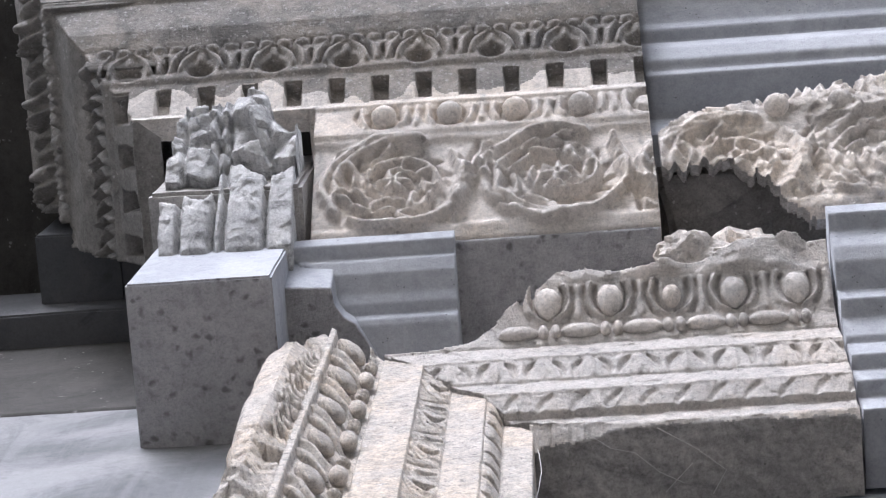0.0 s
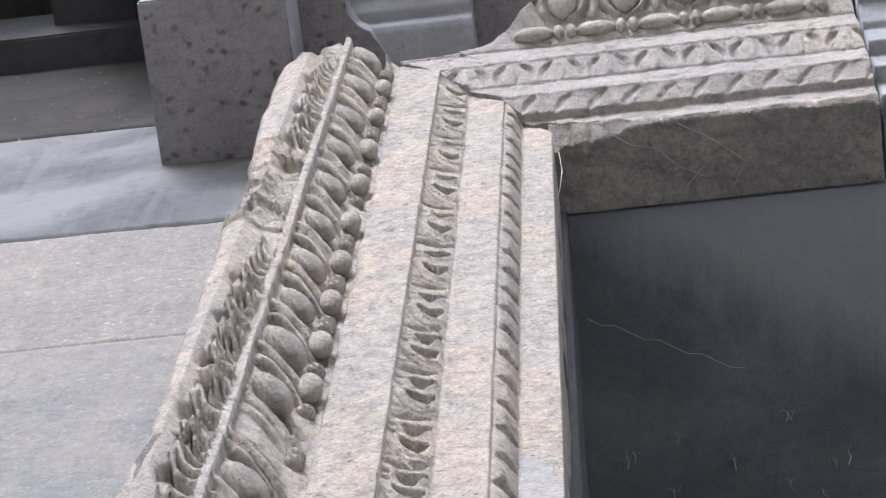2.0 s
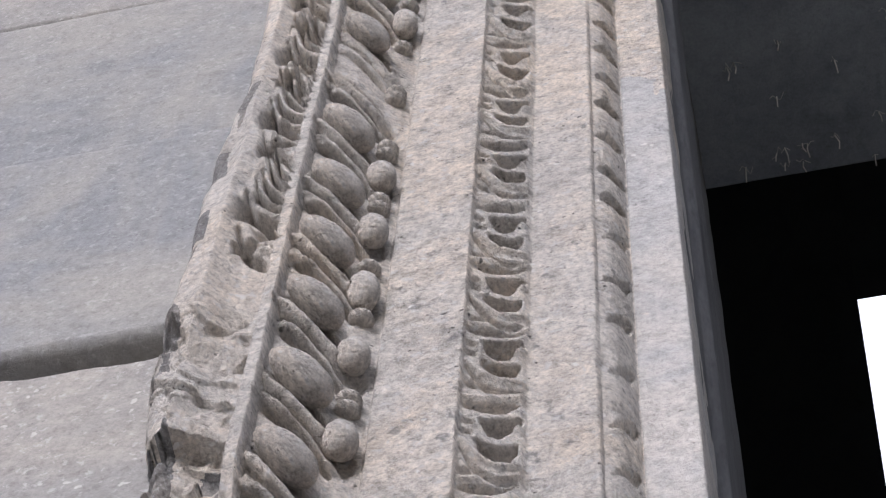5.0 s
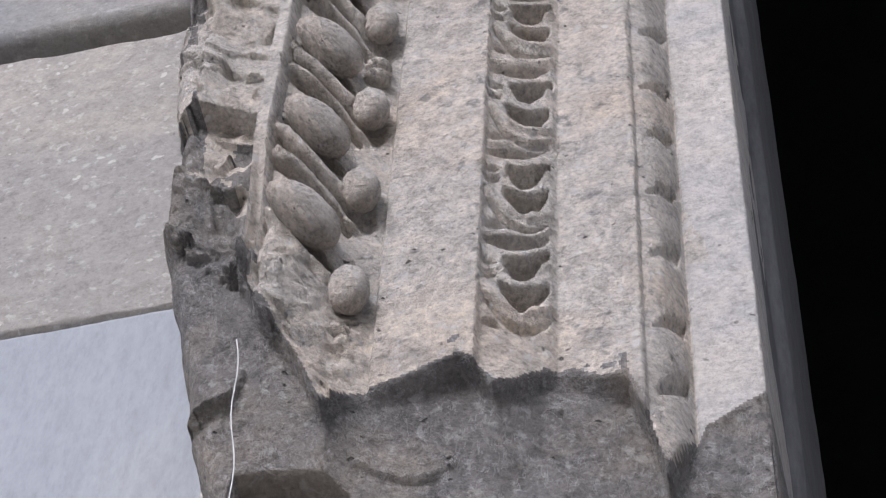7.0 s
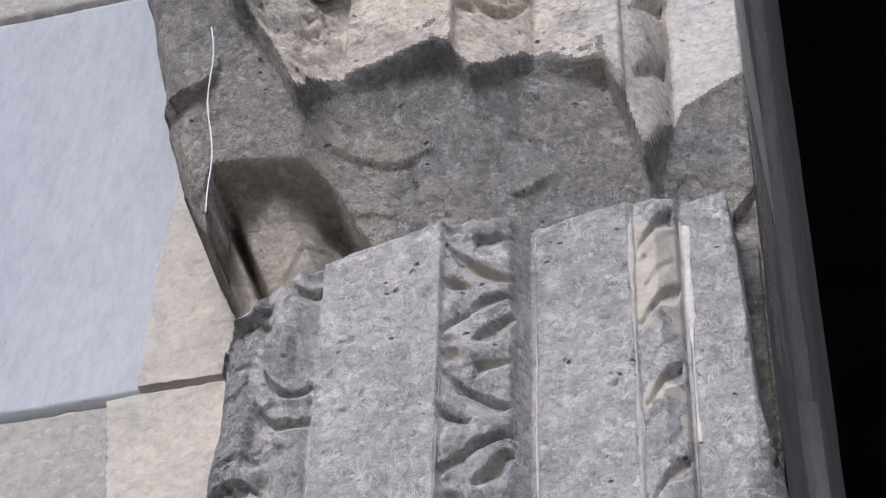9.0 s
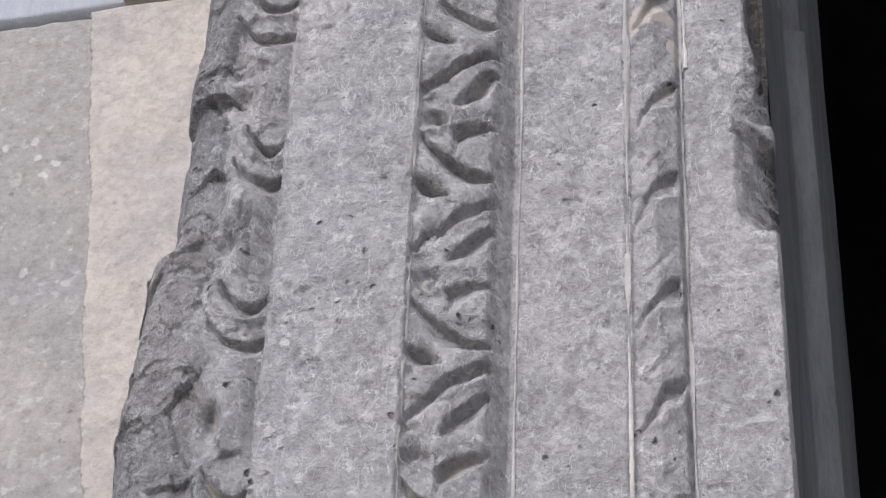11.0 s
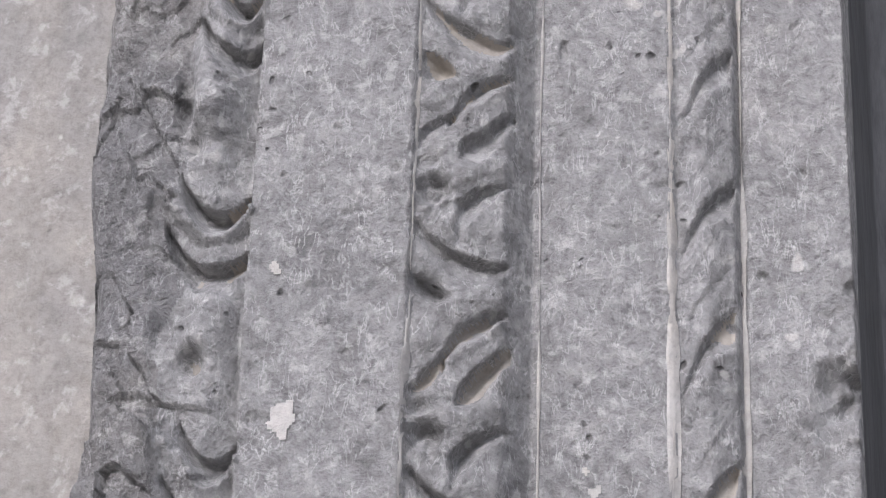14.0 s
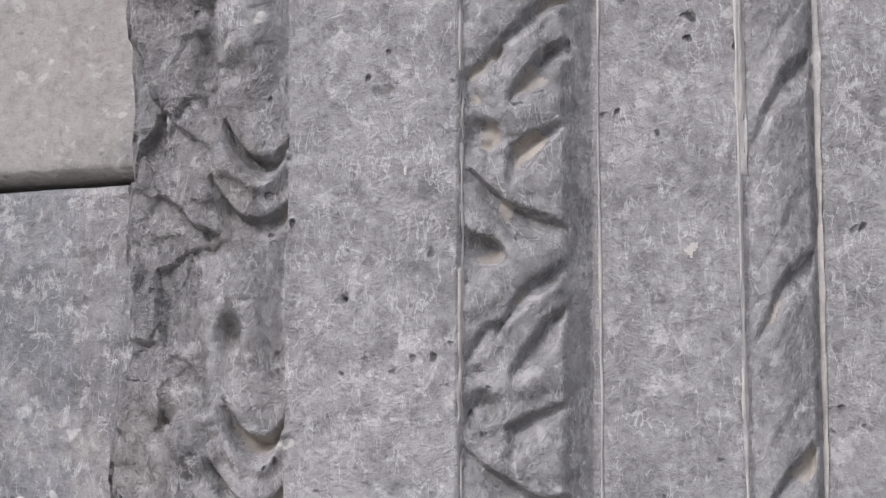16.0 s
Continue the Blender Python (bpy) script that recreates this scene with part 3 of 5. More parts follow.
# leaf band between the two broad fillets: a pair of hollows, a curling lip and a rising vein in each repeat
for k, ze in enumerate(EGG_Z):
    z = ze - 0.033 * min(1, max(0, (4.7 - ze) / 0.4))
    q = (EGG_Z[min(k + 1, 18)] - EGG_Z[min(k, 17)]) / 0.163
    at = lambda f: z + q * f + jig(0.002)
    if z < 3.42:
        continue
    gouge(h, ux, uz, (-0.309, at(-0.002)), (-0.271, at(0.026)), (-0.292, at(0.002)), 0.036, -0.050, "both", 0.002)
    gouge(h, ux, uz, (-0.310, at(-0.042)), (-0.272, at(-0.026)), (-0.290, at(-0.054)), 0.038, -0.050, "both", 0.002)
    carve(h, ux, uz, (-0.324, at(-0.050)), (-0.268, at(-0.070)), (-0.300, at(-0.100)), 0.0048, 0.0070)
    gouge(h, ux, uz, (-0.324, at(-0.066)), (-0.269, at(-0.086)), (-0.299, at(-0.124)), 0.016, -0.015, "both", 0.002)
    gouge(h, ux, uz, (-0.325, at(-0.108)), (-0.306, at(-0.106)), (-0.316, at(-0.100)), 0.012, -0.012, "both", 0.002)
    gouge(h, ux, uz, (-0.325, at(0.020)), (-0.270, at(0.056)), (-0.298, at(0.026)), 0.014, -0.017, "both", 0.002)
    carve(h, ux, uz, (-0.323, at(0.034)), (-0.268, at(0.070)), (-0.297, at(0.042)), 0.0050, 0.0050)
    gouge(h, ux, uz, (-0.327, at(-0.014)), (-0.313, at(-0.010)), (-0.320, at(-0.004)), 0.010, -0.011, "both", 0.002)
    gouge(h, ux, uz, (-0.327, at(-0.034)), (-0.313, at(-0.030)), (-0.320, at(-0.026)), 0.010, -0.011, "both", 0.002)
    carve(h, ux, uz, (-0.311, at(-0.020)), (-0.271, at(0.004)), (-0.290, at(-0.018)), 0.0046, 0.0050)
# string of drops along the inner astragal
for k, z in enumerate(DROP_Z):
    step = DROP_Z[min(k + 1, 32)] - DROP_Z[min(k, 31)]
    worn = 0.6 + 0.3 * rng.random() if z < 4.0 else 1.0
    lump(h, ux, uz, (-0.171, z + 0.5 * step), (0.0145, 0.42 * step), 0.008)
    if z < 4.3:
        gouge(h, ux, uz, (-0.181, z - 0.030), (-0.157, z + 0.018), (-0.171, z - 0.003), 0.032, -0.026 * worn, "right", 0.003)
    else:
        gouge(h, ux, uz, (-0.1815, z - 0.004), (-0.1565, z + 0.010), (-0.1690, z + 0.020), 0.036, -0.030, "both", 0.002)
# husks and darts that run slantwise between the eggs
for k, z in enumerate(EGG_Z):
    q = (EGG_Z[min(k + 1, 18)] - EGG_Z[min(k, 17)]) / 0.160
    hurt = 0.3 if k == 8 else 1.0
    if z < 3.45:
        continue
    for f, amp, wide in ((0.058, 0.016, 0.0080), (0.098, 0.017, 0.0080), (-0.044, 0.013, 0.0065)):
        carve(h, ux, uz, (-0.509, z + q * f + 0.026 + jig()), (-0.447, z + q * f - 0.040 + jig()), (-0.480, z + q * f + 0.012), wide, amp * hurt)
    for f, amp in ((0.046, -0.044), (0.078, -0.048), (-0.034, -0.040), (0.114, -0.034)):
        gouge(h, ux, uz, (-0.511, z + q * f + 0.026 + jig()), (-0.448, z + q * f - 0.042 + jig()), (-0.479, z + q * f + 0.010), 0.018, amp * hurt, "both", 0.003)
    for f in (0.066, 0.088):
        gouge(h, ux, uz, (-0.512, z + q * f + 0.020), (-0.496, z + q * f + 0.012), (-0.505, z + q * f + 0.010), 0.008, -0.010 * hurt, "left", 0.002)
    lump(h, ux, uz, (-0.441, z + 0.04 * q), (0.012, 0.024), -0.016)
# acanthus on the outer cyma: a fan of ribs, a deep hole below it and a curl by the fillet
for k, z in enumerate(FAN_Z):
    q = 0.90 if z < 5.4 else 1.05
    for n in range(5):
        up, wob = 0.034 * n * q, jig(0.004)
        p0, p1, m = (-0.581 + 0.004 * n, z + 0.075 * q + 1.35 * up + wob), (-0.531, z + 0.85 * up + wob), (-0.577 + 0.005 * n, z + 0.008 + up)
        carve(h, ux, uz, p0, p1, m, 0.0056, 0.0120)
        gouge(h, ux, uz, (p0[0], p0[1] - 0.014 * q), (p1[0], p1[1] - 0.016 * q), (m[0], m[1] - 0.016 * q), 0.022, -0.044, "both", 0.003)
    lump(h, ux, uz, (-0.580, z + 0.012), (0.009, 0.030 * q), -0.045)
    carve(h, ux, uz, (-0.580, z + 0.000), (-0.530, z - 0.110 * q), (-0.576, z - 0.080 * q), 0.0060, 0.010)
    gouge(h, ux, uz, (-0.584, z - 0.030 * q), (-0.531, z - 0.132 * q), (-0.578, z - 0.110 * q), 0.026, -0.030, "both", 0.003)
    gouge(h, ux, uz, (-0.585, z - 0.086 * q), (-0.545, z - 0.088 * q), (-0.570, z - 0.070 * q), 0.032, -0.034, "left", 0.003)
    lump(h, ux, uz, (-0.553, z - 0.052 * q), (0.010, 0.016), -0.032)
    lump(h, ux, uz, (-0.545, z - 0.074 * q), (0.008, 0.012), 0.008)

h = warp(h, UX, UZ, 0.022, 1.2, 1.6, 711)
base = np.interp(UX, PX, PY)
for xg in (-0.1875, -0.1545):
    h -= 0.004 * np.exp(-((UX - xg - 0.0012 * rough(UX * 0, UZ, 0.12, 5, 3)) / 0.0022) ** 2)
# weathering, chipped arrises
h += 0.0016 * rough(UX, UZ, 0.05, 3, 5, 0.6) + 0.0022 * rough(UX, UZ, 0.4, 8, 3)
chip = np.clip(rough(UX, UZ, 0.16, 21, 5, 0.65) - 0.25, 0, 1)
h -= 0.02 * chip * np.clip(1 - np.abs(UX + 0.093) / 0.02, 0, 1)
h -= 0.03 * np.clip(rough(UX, UZ, 0.2, 33, 4, 0.6) - 0.05, 0, 1) * np.clip((-0.59 - UX) / 0.03, 0, 1)
h -= 0.016 * np.clip(rough(UX * 0, UZ, 0.16, 35, 5, 0.6) + 0.05, 0, 1) * np.exp(-((UX + 0.522) / 0.008) ** 2) + 0.02 * np.clip((3.62 - UZ) / 0.12, 0, 1) * np.exp(-((UX + 0.522) / 0.008) ** 2)
# the acanthus is lost in places
lost = np.clip((rough(UX, UZ, 0.5, 55, 3) - 0.24 + 1.2 * np.clip((4.06 - UZ) / 0.2, 0, 1) + 0.8 * np.clip(1.4 - np.abs(UZ - 5.80) / 0.22, 0, 1)) * 6, 0, 1) * np.clip((-0.53 - UX) / 0.02, 0, 1)
h = np.where(lost > 0, h * (1 - lost) - 0.012 * lost + 0.016 * lost * shards(UX, UZ, 0.08, 4) + 0.008 * lost * shards(UX, UZ, 0.03, 7) - 0.008 * lost * np.abs(rough(UX, UZ, 0.05, 14, 4, 0.6)), h)
ground_worn = np.clip((3.50 - UZ) / 0.06, 0, 1) * np.clip((-0.425 - UX) / 0.02, 0, 1)
h -= ground_worn * (0.010 * np.abs(rough(UX, UZ, 0.06, 301, 4, 0.6)) - 0.014 * shards(UX, UZ, 0.045, 303) - 0.006 * shards(UX, UZ, 0.018, 305))
h -= 0.012 * np.clip((3.62 - UZ) / 0.1, 0, 1) * np.exp(-((UX + 0.522) / 0.010) ** 2)
depth = base - h
# carved face broken away at the foot: a hollow fracture set back behind it
foot_x = np.array([-0.70, -0.618, -0.566, -0.520, -0.505, -0.474, -0.452, -0.436, -0.410, -0.341, -0.314, -0.298, -0.265, -0.204, -0.184, -0.177, -0.163, -0.146, -0.088])
foot_z = np.array([3.60, 3.500, 3.44, 3.40, 3.35, 3.30, 3.250, 3.285, 3.300, 3.320, 3.290, 3.297, 3.328, 3.318, 3.232, 3.190, 3.250, 3.292, 3.328])
gone = np.interp(UX, foot_x, foot_z) + 0.012 * rough(UX, UZ, 0.10, 61, 2, 0.4) + 0.004 * rough(UX, UZ, 0.035, 65, 2, 0.35) - UZ
fract = 1.212 + 0.085 * np.clip((UX + 0.42) / 0.30, -0.5, 1) + 0.020 * np.clip((3.3 - UZ) / 0.25, -0.5, 1) - 0.010 * facets(UX, UZ, 0.22, 13) - 0.010 * shards(UX, UZ, 0.16, 15) - 0.0035 * shards(UX, UZ, 0.05, 19) - 0.0025 * rough(UX, UZ, 0.02, 6, 4, 0.7)
even = np.interp(UX, [-0.70, -0.60, -0.52, -0.42, -0.327, -0.264, -0.188, -0.154, -0.09], [1.15, 1.125, 1.145, 1.200, 1.215, 1.242, 1.265, 1.290, 1.296])
fract = np.minimum(np.maximum(fract, np.interp(UX, [-0.70, -0.52, -0.093], [1.135, 1.172, 1.296])), np.maximum(even, base) + 0.003 + 0.28 * np.clip(gone, 0, 1))
w = np.clip(gone / 0.012, 0, 1)
depth = depth * (1 - w) + fract * w
# deep hollow at the outer foot
hx, hz = np.array([-0.70, -0.534, -0.526, -0.500, -0.467, -0.434, -0.376, -0.37]), np.array([2.9, 3.08, 3.195, 3.206, 3.202, 3.185, 3.065, 2.9])
hollow = np.interp(UX, hx, hz) - UZ + 0.005 * rough(UX, UZ, 0.06, 71, 3)
inside_hollow = (hollow > 0) & (UX < -0.37)
ridge = -0.478 + 0.42 * (3.18 - UZ)
inner = 0.022 + np.where(UX < ridge, 0.55 * (ridge - UX), 0.95 * (UX - ridge)) + 0.010 * facets(UX, UZ, 0.06, 73) + 0.05 * np.clip(1 - np.abs(UX + 0.512 - 0.35 * (3.15 - UZ)) / 0.006, 0, 1)
depth = depth + np.where(inside_hollow, np.clip(hollow / 0.008, 0, 1) * inner, 0)
w = np.where(inside_hollow, 1, w)
# outline: mitred head against the lintel, broken outer edge
mitre = 6.712 + (-0.093 - UX) * 1.05
head_x, head_z = np.array([-0.70, -0.65, -0.60, -0.552, -0.51, -0.465, -0.45]), np.array([6.70, 6.82, 6.95, 7.10, 6.99, 6.92, 6.98])
limit = np.where(UX > -0.45, mitre, np.interp(UX, head_x, head_z)) + 0.006 * rough(UX, UZ, 0.05, 81, 3)
edge_z = np.array([2.98, 3.12, 3.20, 3.28, 3.43, 3.66, 3.82, 3.95, 4.1, 4.22, 4.40, 4.6, 4.9, 5.4, 5.65, 5.93, 6.2, 6.7, 7.1, 7.4])
edge_x = np.array([-0.518, -0.525, -0.562, -0.577, -0.606, -0.623, -0.645, -0.655, -0.645, -0.648, -0.655, -0.63, -0.642, -0.645, -0.655, -0.638, -0.66, -0.672, -0.655, -0.60])
outer = np.interp(UZ, edge_z, edge_x) + 0.010 * rough(UX, UZ, 0.12, 91, 4, 0.6)
depth += 0.03 * np.clip(1 - (UX - outer) / 0.022, 0, 1) ** 2 * (1 + 0.6 * facets(UX, UZ, 0.04, 23))
keep = (UZ < limit) & (UX > outer) & (UZ > 3.0)
jamb = new("door_jamb")
tagged(jamb, "carved beige-grey stone door jamb, eggs, beads and leaves, broken at its foot", "door jamb")
tint = (w > 0.35).astype(int)
tint[inside_hollow] = 3
tint[~inside_hollow & (gone > -0.11 * np.clip(rough(UX, UZ, 0.11, 93, 5, 0.55) + 0.02, 0, 1) * np.where(UX < -0.40, 1.6, 1.0))] = 1
tint[(tint == 0) & (UX > -0.1535) & (rough(UX, UZ, 0.22, 97, 5, 0.6) > -0.25 + 0.6 * np.clip((UZ - 4.5) / 0.6, 0, 2))] = 2
tint[(tint == 0) & (UX < -0.535) & (UZ + 0.34 * rough(UX, UZ, 0.10, 99, 5, 0.6) + 0.9 * (UX + 0.60) < 3.63)] = 1
tint[(tint == 0) & (UX < outer + 0.03) & (rough(UX, UZ, 0.14, 95, 4) > 0.05) & (UZ < 4.6)] = 1


def bands(X, Y, Z, kept, paint, foot, names, edges, materials, parent):
    """One part for each moulding of a jamb, cut at the given edges, and one for its broken foot."""
    which = np.where(foot, len(names), np.searchsorted(np.array(edges), X))
    pts, back = np.stack([X, Y, Z], -1), np.stack([X, np.full_like(X, 1.5), Z], -1)
    for k, (name, label) in enumerate(names + [("broken_foot", "dark fractured foot")]):
        if not (which == k).any():
            continue
        me = sheet_mesh(name, pts, kept, back, paint, None, which == k)
        smooth(me)
        ob = mesh_object(name, me, materials[0], parent, label)
        for extra in materials[1:]:
            me.materials.append(extra)


bands(UX, depth, UZ, keep, tint, w > 0.35,
      [("outer_margin", "chipped plain margin"), ("acanthus_band", "undercut acanthus leaves"), ("fillet", ""), ("egg_band", "egg-and-dart husks"), ("bead_band", ""),
       ("fascia", ""), ("leaf_band", "curling leaf ornament"), ("fascia", ""), ("rope_band", "row of drops"), ("fascia", "")],
      [-0.6045, -0.5315, -0.513, -0.4525, -0.4185, -0.3270, -0.2635, -0.1885, -0.1535], [CARVED, FRACTURE, GREYFACE, HOLLOW], jamb)

EGG, BEAD, REEL = egg_mesh("egg", (0.034, 0.024, 0.042)), egg_mesh("bead", (0.018, 0.020, 0.030), 8, 12), egg_mesh("reel", (0.015, 0.015, 0.0085), 6, 12)
for m_ in (EGG, BEAD, REEL):
    m_.materials.append(CARVED)


def set_piece(name, me, parent, m):
    ob = new(name, me)
    ob.parent = parent
    ob.matrix_basis = m
    return ob


for k, z in enumerate(EGG_Z):
    step = EGG_Z[min(k + 1, 18)] - EGG_Z[min(k, 17)]
    if k not in (0, 8) and z < 7.0:
        aim = Vector((0.58, 0.68, -0.46 + jig(0.04))).to_track_quat("Z", "Y").to_matrix().to_4x4()
        size = (0.98 if z < 5.1 else 0.86) + 0.05 * rng.normal()
        set_piece("egg", EGG, jamb, Matrix.Translation((-0.478, 1.134, 1.6 + (z - 1.6) * 0.990)) @ aim @ Matrix.Diagonal((size * 0.66, 1.0 * step / 0.16 * size, 0.98 * size, 1)))
    zb = z + 0.52 * step + jig(0.006)
    if k not in (7, 8) and z < 6.8:
        set_piece("bead", BEAD, jamb, Matrix.Translation((-0.4395, 1.174, 1.6 + (zb - 1.6) * 0.993)) @ Matrix.Diagonal((1.05, 1, 1 + 0.08 * rng.normal(), 1)))
    for dz in (0.42, 0.56):
        if (k + int(dz * 100)) % 5 and 3.6 < z < 6.9:
            set_piece("reel", REEL, jamb, Matrix.Translation((-0.440, 1.182, 1.6 + (zb + dz * step - 1.6) * 0.996)))

# ---------------------------------------------------------------- carved jamb, lower stone
lx = np.arange(-0.556, -0.0925, 0.0012)
lz = np.arange(1.42, 3.19, 0.0013)
LX, LZ = np.meshgrid(lx, lz, indexing="ij")
g = np.zeros_like(LX)
LOW = [(-0.560, 1.230), (-0.522, 1.205), (-0.500, 1.196), (-0.470, 1.186), (-0.440, 1.190), (-0.421, 1.200), (-0.419, 1.191), (-0.328, 1.190), (-0.325, 1.196),
       (-0.300, 1.204), (-0.2790, 1.215), (-0.2750, 1.224), (-0.2670, 1.2375), (-0.2635, 1.2355), (-0.188, 1.236), (-0.1865, 1.241), (-0.170, 1.242),
       (-0.1560, 1.254), (-0.1540, 1.262), (-0.091, 1.262)]
QX, QY = np.array(LOW).T
# leaf band: three slanting cuts, a hooked one, an eye and a pit in each repeat
for k in range(-2, 10):
    z = 1.7716 + 0.1432 * k + jig(0.002)
    deep = 0.8 + 0.4 * rng.random()
    at = lambda f: z + f + jig(0.0018)
    gouge(g, lx, lz, (-0.3045, at(-0.002)), (-0.2775, at(0.012)), (-0.292, at(0.007)), 0.026, -0.0125 * deep, "left")
    gouge(g, lx, lz, (-0.3030, at(0.027)), (-0.2765, at(0.062)), (-0.293, at(0.046)), 0.022, -0.0115 * deep, "both")
    gouge(g, lx, lz, (-0.3120, at(0.046)), (-0.2765, at(0.081)), (-0.298, at(0.072)), 0.011, -0.0100 * deep, "both")
    gouge(g, lx, lz, (-0.3265, at(0.030)), (-0.3080, at(0.052)), (-0.320, at(0.046)), 0.012, -0.0070 * deep, "both")
    gouge(g, lx, lz, (-0.3245, at(-0.012)), (-0.2770, at(-0.037)), (-0.300, at(-0.040)), 0.015, -0.0120 * deep, "both")
    gouge(g, lx, lz, (-0.3265, at(-0.050)), (-0.3040, at(-0.060)), (-0.314, at(-0.050)), 0.013, -0.0100 * deep, "both")
    lump(g, lx, lz, (-0.3165, at(0.007)), (0.0088, 0.0100), -0.0105 * deep)
    lump(g, lx, lz, (-0.3170, at(-0.056)), (0.0078, 0.0075), -0.0080 * deep)
    lump(g, lx, lz, (-0.3170, at(0.005)), (0.0036, 0.0040), 0.0055 * deep)
    lump(g, lx, lz, (-0.3200, at(0.024)), (0.0060, 0.0050), -0.0050 * deep)
    carve(g, lx, lz, (-0.3060, at(-0.020)), (-0.2780, at(-0.020)), 0.1, 0.0070, 0.0030)
    carve(g, lx, lz, (-0.3060, at(0.014)), (-0.2780, at(0.024)), 0.1, 0.0060, 0.0032)
    carve(g, lx, lz, (-0.3200, at(0.056)), (-0.2800, at(0.088)), 0.15, 0.0065, 0.0034)
    carve(g, lx, lz, (-0.3050, at(0.052)), (-0.2800, at(0.072)), 0.15, 0.0040, 0.0026)
    for turn_ in range(7):
        a0, a1 = turn_ * 0.9, turn_ * 0.9 + 0.9
        carve(g, lx, lz, (-0.3165 + 0.0100 * math.cos(a0), z + 0.006 + 0.0115 * math.sin(a0)), (-0.3165 + 0.0100 * math.cos(a1), z + 0.006 + 0.0115 * math.sin(a1)), 0.0, 0.0028, 0.0020)
# slanting cuts of the rope
ROPE_Z = [1.44, 1.54, 1.64, 1.7426, 1.8465, 1.950, 2.0347, 2.1245, 2.2048, 2.289, 2.385, 2.464, 2.557, 2.643, 2.730, 2.820, 2.915, 3.003, 3.09]
for z in ROPE_Z:
    z += jig(0.002)
    gouge(g, lx, lz, (-0.1845, z - 0.032), (-0.1560, z + 0.020), (-0.1730, z + 0.002), 0.024, -0.0090 - 0.003 * rng.random(), "right", 0.0018)
    carve(g, lx, lz, (-0.1840, z - 0.046), (-0.1570, z + 0.000), (-0.1730, z - 0.020), 0.0030, 0.0016)
    gouge(g, lx, lz, (-0.1800, z + 0.010), (-0.1580, z + 0.048), (-0.1700, z + 0.028), 0.010, -0.0018, "both", 0.002)
g = warp(g, LX, LZ, 0.016, 1.9, 2.4, 701)
# scribed lines beside the rope
for xg in (-0.1885, -0.1530):
    g -= 0.0030 * np.exp(-((LX - xg - 0.0012 * rough(LX * 0, LZ, 0.12, 5, 3)) / 0.0016) ** 2)
# worn eggs and husks at the outer edge
for k in range(-8, 4):
    z = 2.631 + 0.1425 * k + jig(0.004)
    worn = 0.65 + 0.5 * rng.random()
    j1 = jig(0.003)
    lump(g, lx, lz, (-0.4375 + j1, z + 0.072), (0.0150, 0.042), 0.013 * worn)
    lump(g, lx, lz, (-0.4600 + jig(0.006), z + 0.060 + jig(0.012)), (0.0065, 0.018), -0.009 * worn)
    gouge(g, lx, lz, (-0.4540 + j1, z + 0.018), (-0.4195, z + 0.010), (-0.4360 + j1, z - 0.024), 0.016, -0.0150 * worn)
    gouge(g, lx, lz, (-0.4600 + j1, z - 0.014), (-0.4195, z - 0.026), (-0.4380 + j1, z - 0.058), 0.018, -0.0140 * worn)
    carve(g, lx, lz, (-0.4560 + j1, z + 0.004), (-0.4210, z - 0.004), (-0.4370 + j1, z - 0.034), 0.0046, 0.0060 * worn)
    lump(g, lx, lz, (-0.4500 + jig(), z - 0.096), (0.0070, 0.0085), -0.011 * worn)
    gouge(g, lx, lz, (-0.4900 + jig(0.006), z + 0.040 + jig(0.02)), (-0.4620, z + 0.020), (-0.476, z + 0.046), 0.012, -0.0050 * worn)
# the outer edge is split off in flat flakes
wear = np.clip((-0.424 - LX) / 0.012, 0, 1)
flaky = np.clip((-0.452 - LX) / 0.012, 0, 1)
g -= wear * (0.006 * np.abs(rough(LX, LZ, 0.09, 141, 4, 0.5)) + 0.0016 * np.abs(rough(LX, LZ, 0.03, 143, 3, 0.6)) - 0.002)
g += flaky * (0.010 * facets(LX, LZ, 0.12, 41) + 0.011 * shards(LX, LZ, 0.10, 42) + 0.0045 * shards(LX, LZ, 0.035, 43) - 0.004)
g += flaky * np.clip(0.3 + (2.15 - LZ) / 0.2, 0, 1) * (0.010 * facets(LX, LZ * 0.6, 0.028, 44) - 0.006 * np.abs(rough(LX, LZ * 0.4, 0.02, 48, 4, 0.6)))
g += wear * (0.0028 * shards(LX, LZ, 0.026, 147) + 0.0016 * rough(LX, LZ, 0.016, 45, 5, 0.7))
g += 0.0018 * rough(LX, LZ, 0.016, 46, 4, 0.6) * np.clip(1 - np.abs(LX + 0.297) / 0.032, 0, 0.5) * 2
g += 0.0011 * rough(LX, LZ, 0.03, 47, 5, 0.65) + 0.0015 * rough(LX, LZ, 0.3, 49, 3)
g -= 0.0035 * np.clip(rough(LX, LZ, 0.012, 51, 2) - 0.62, 0, 1) * 6 * 0.6
chip = np.clip(rough(LX, LZ, 0.11, 53, 5, 0.65) - 0.08, 0, 1)
g -= 0.10 * chip * np.clip(1 - np.abs(LX + 0.093) / 0.026, 0, 1)
ldepth = np.interp(LX, QX, QY) - g
top_x = np.array([-0.55, -0.511, -0.473, -0.427, -0.346, -0.268, -0.262, -0.173, -0.155, -0.115, -0.111, -0.105, -0.092])
top_z = np.array([2.90, 2.989, 3.010, 3.049, 3.076, 3.104, 3.108, 3.130, 3.142, 3.145, 3.08, 2.90, 2.82])
ltop = np.interp(LX, top_x, top_z) + 0.006 * rough(LX, LZ, 0.04, 57, 4, 0.6)
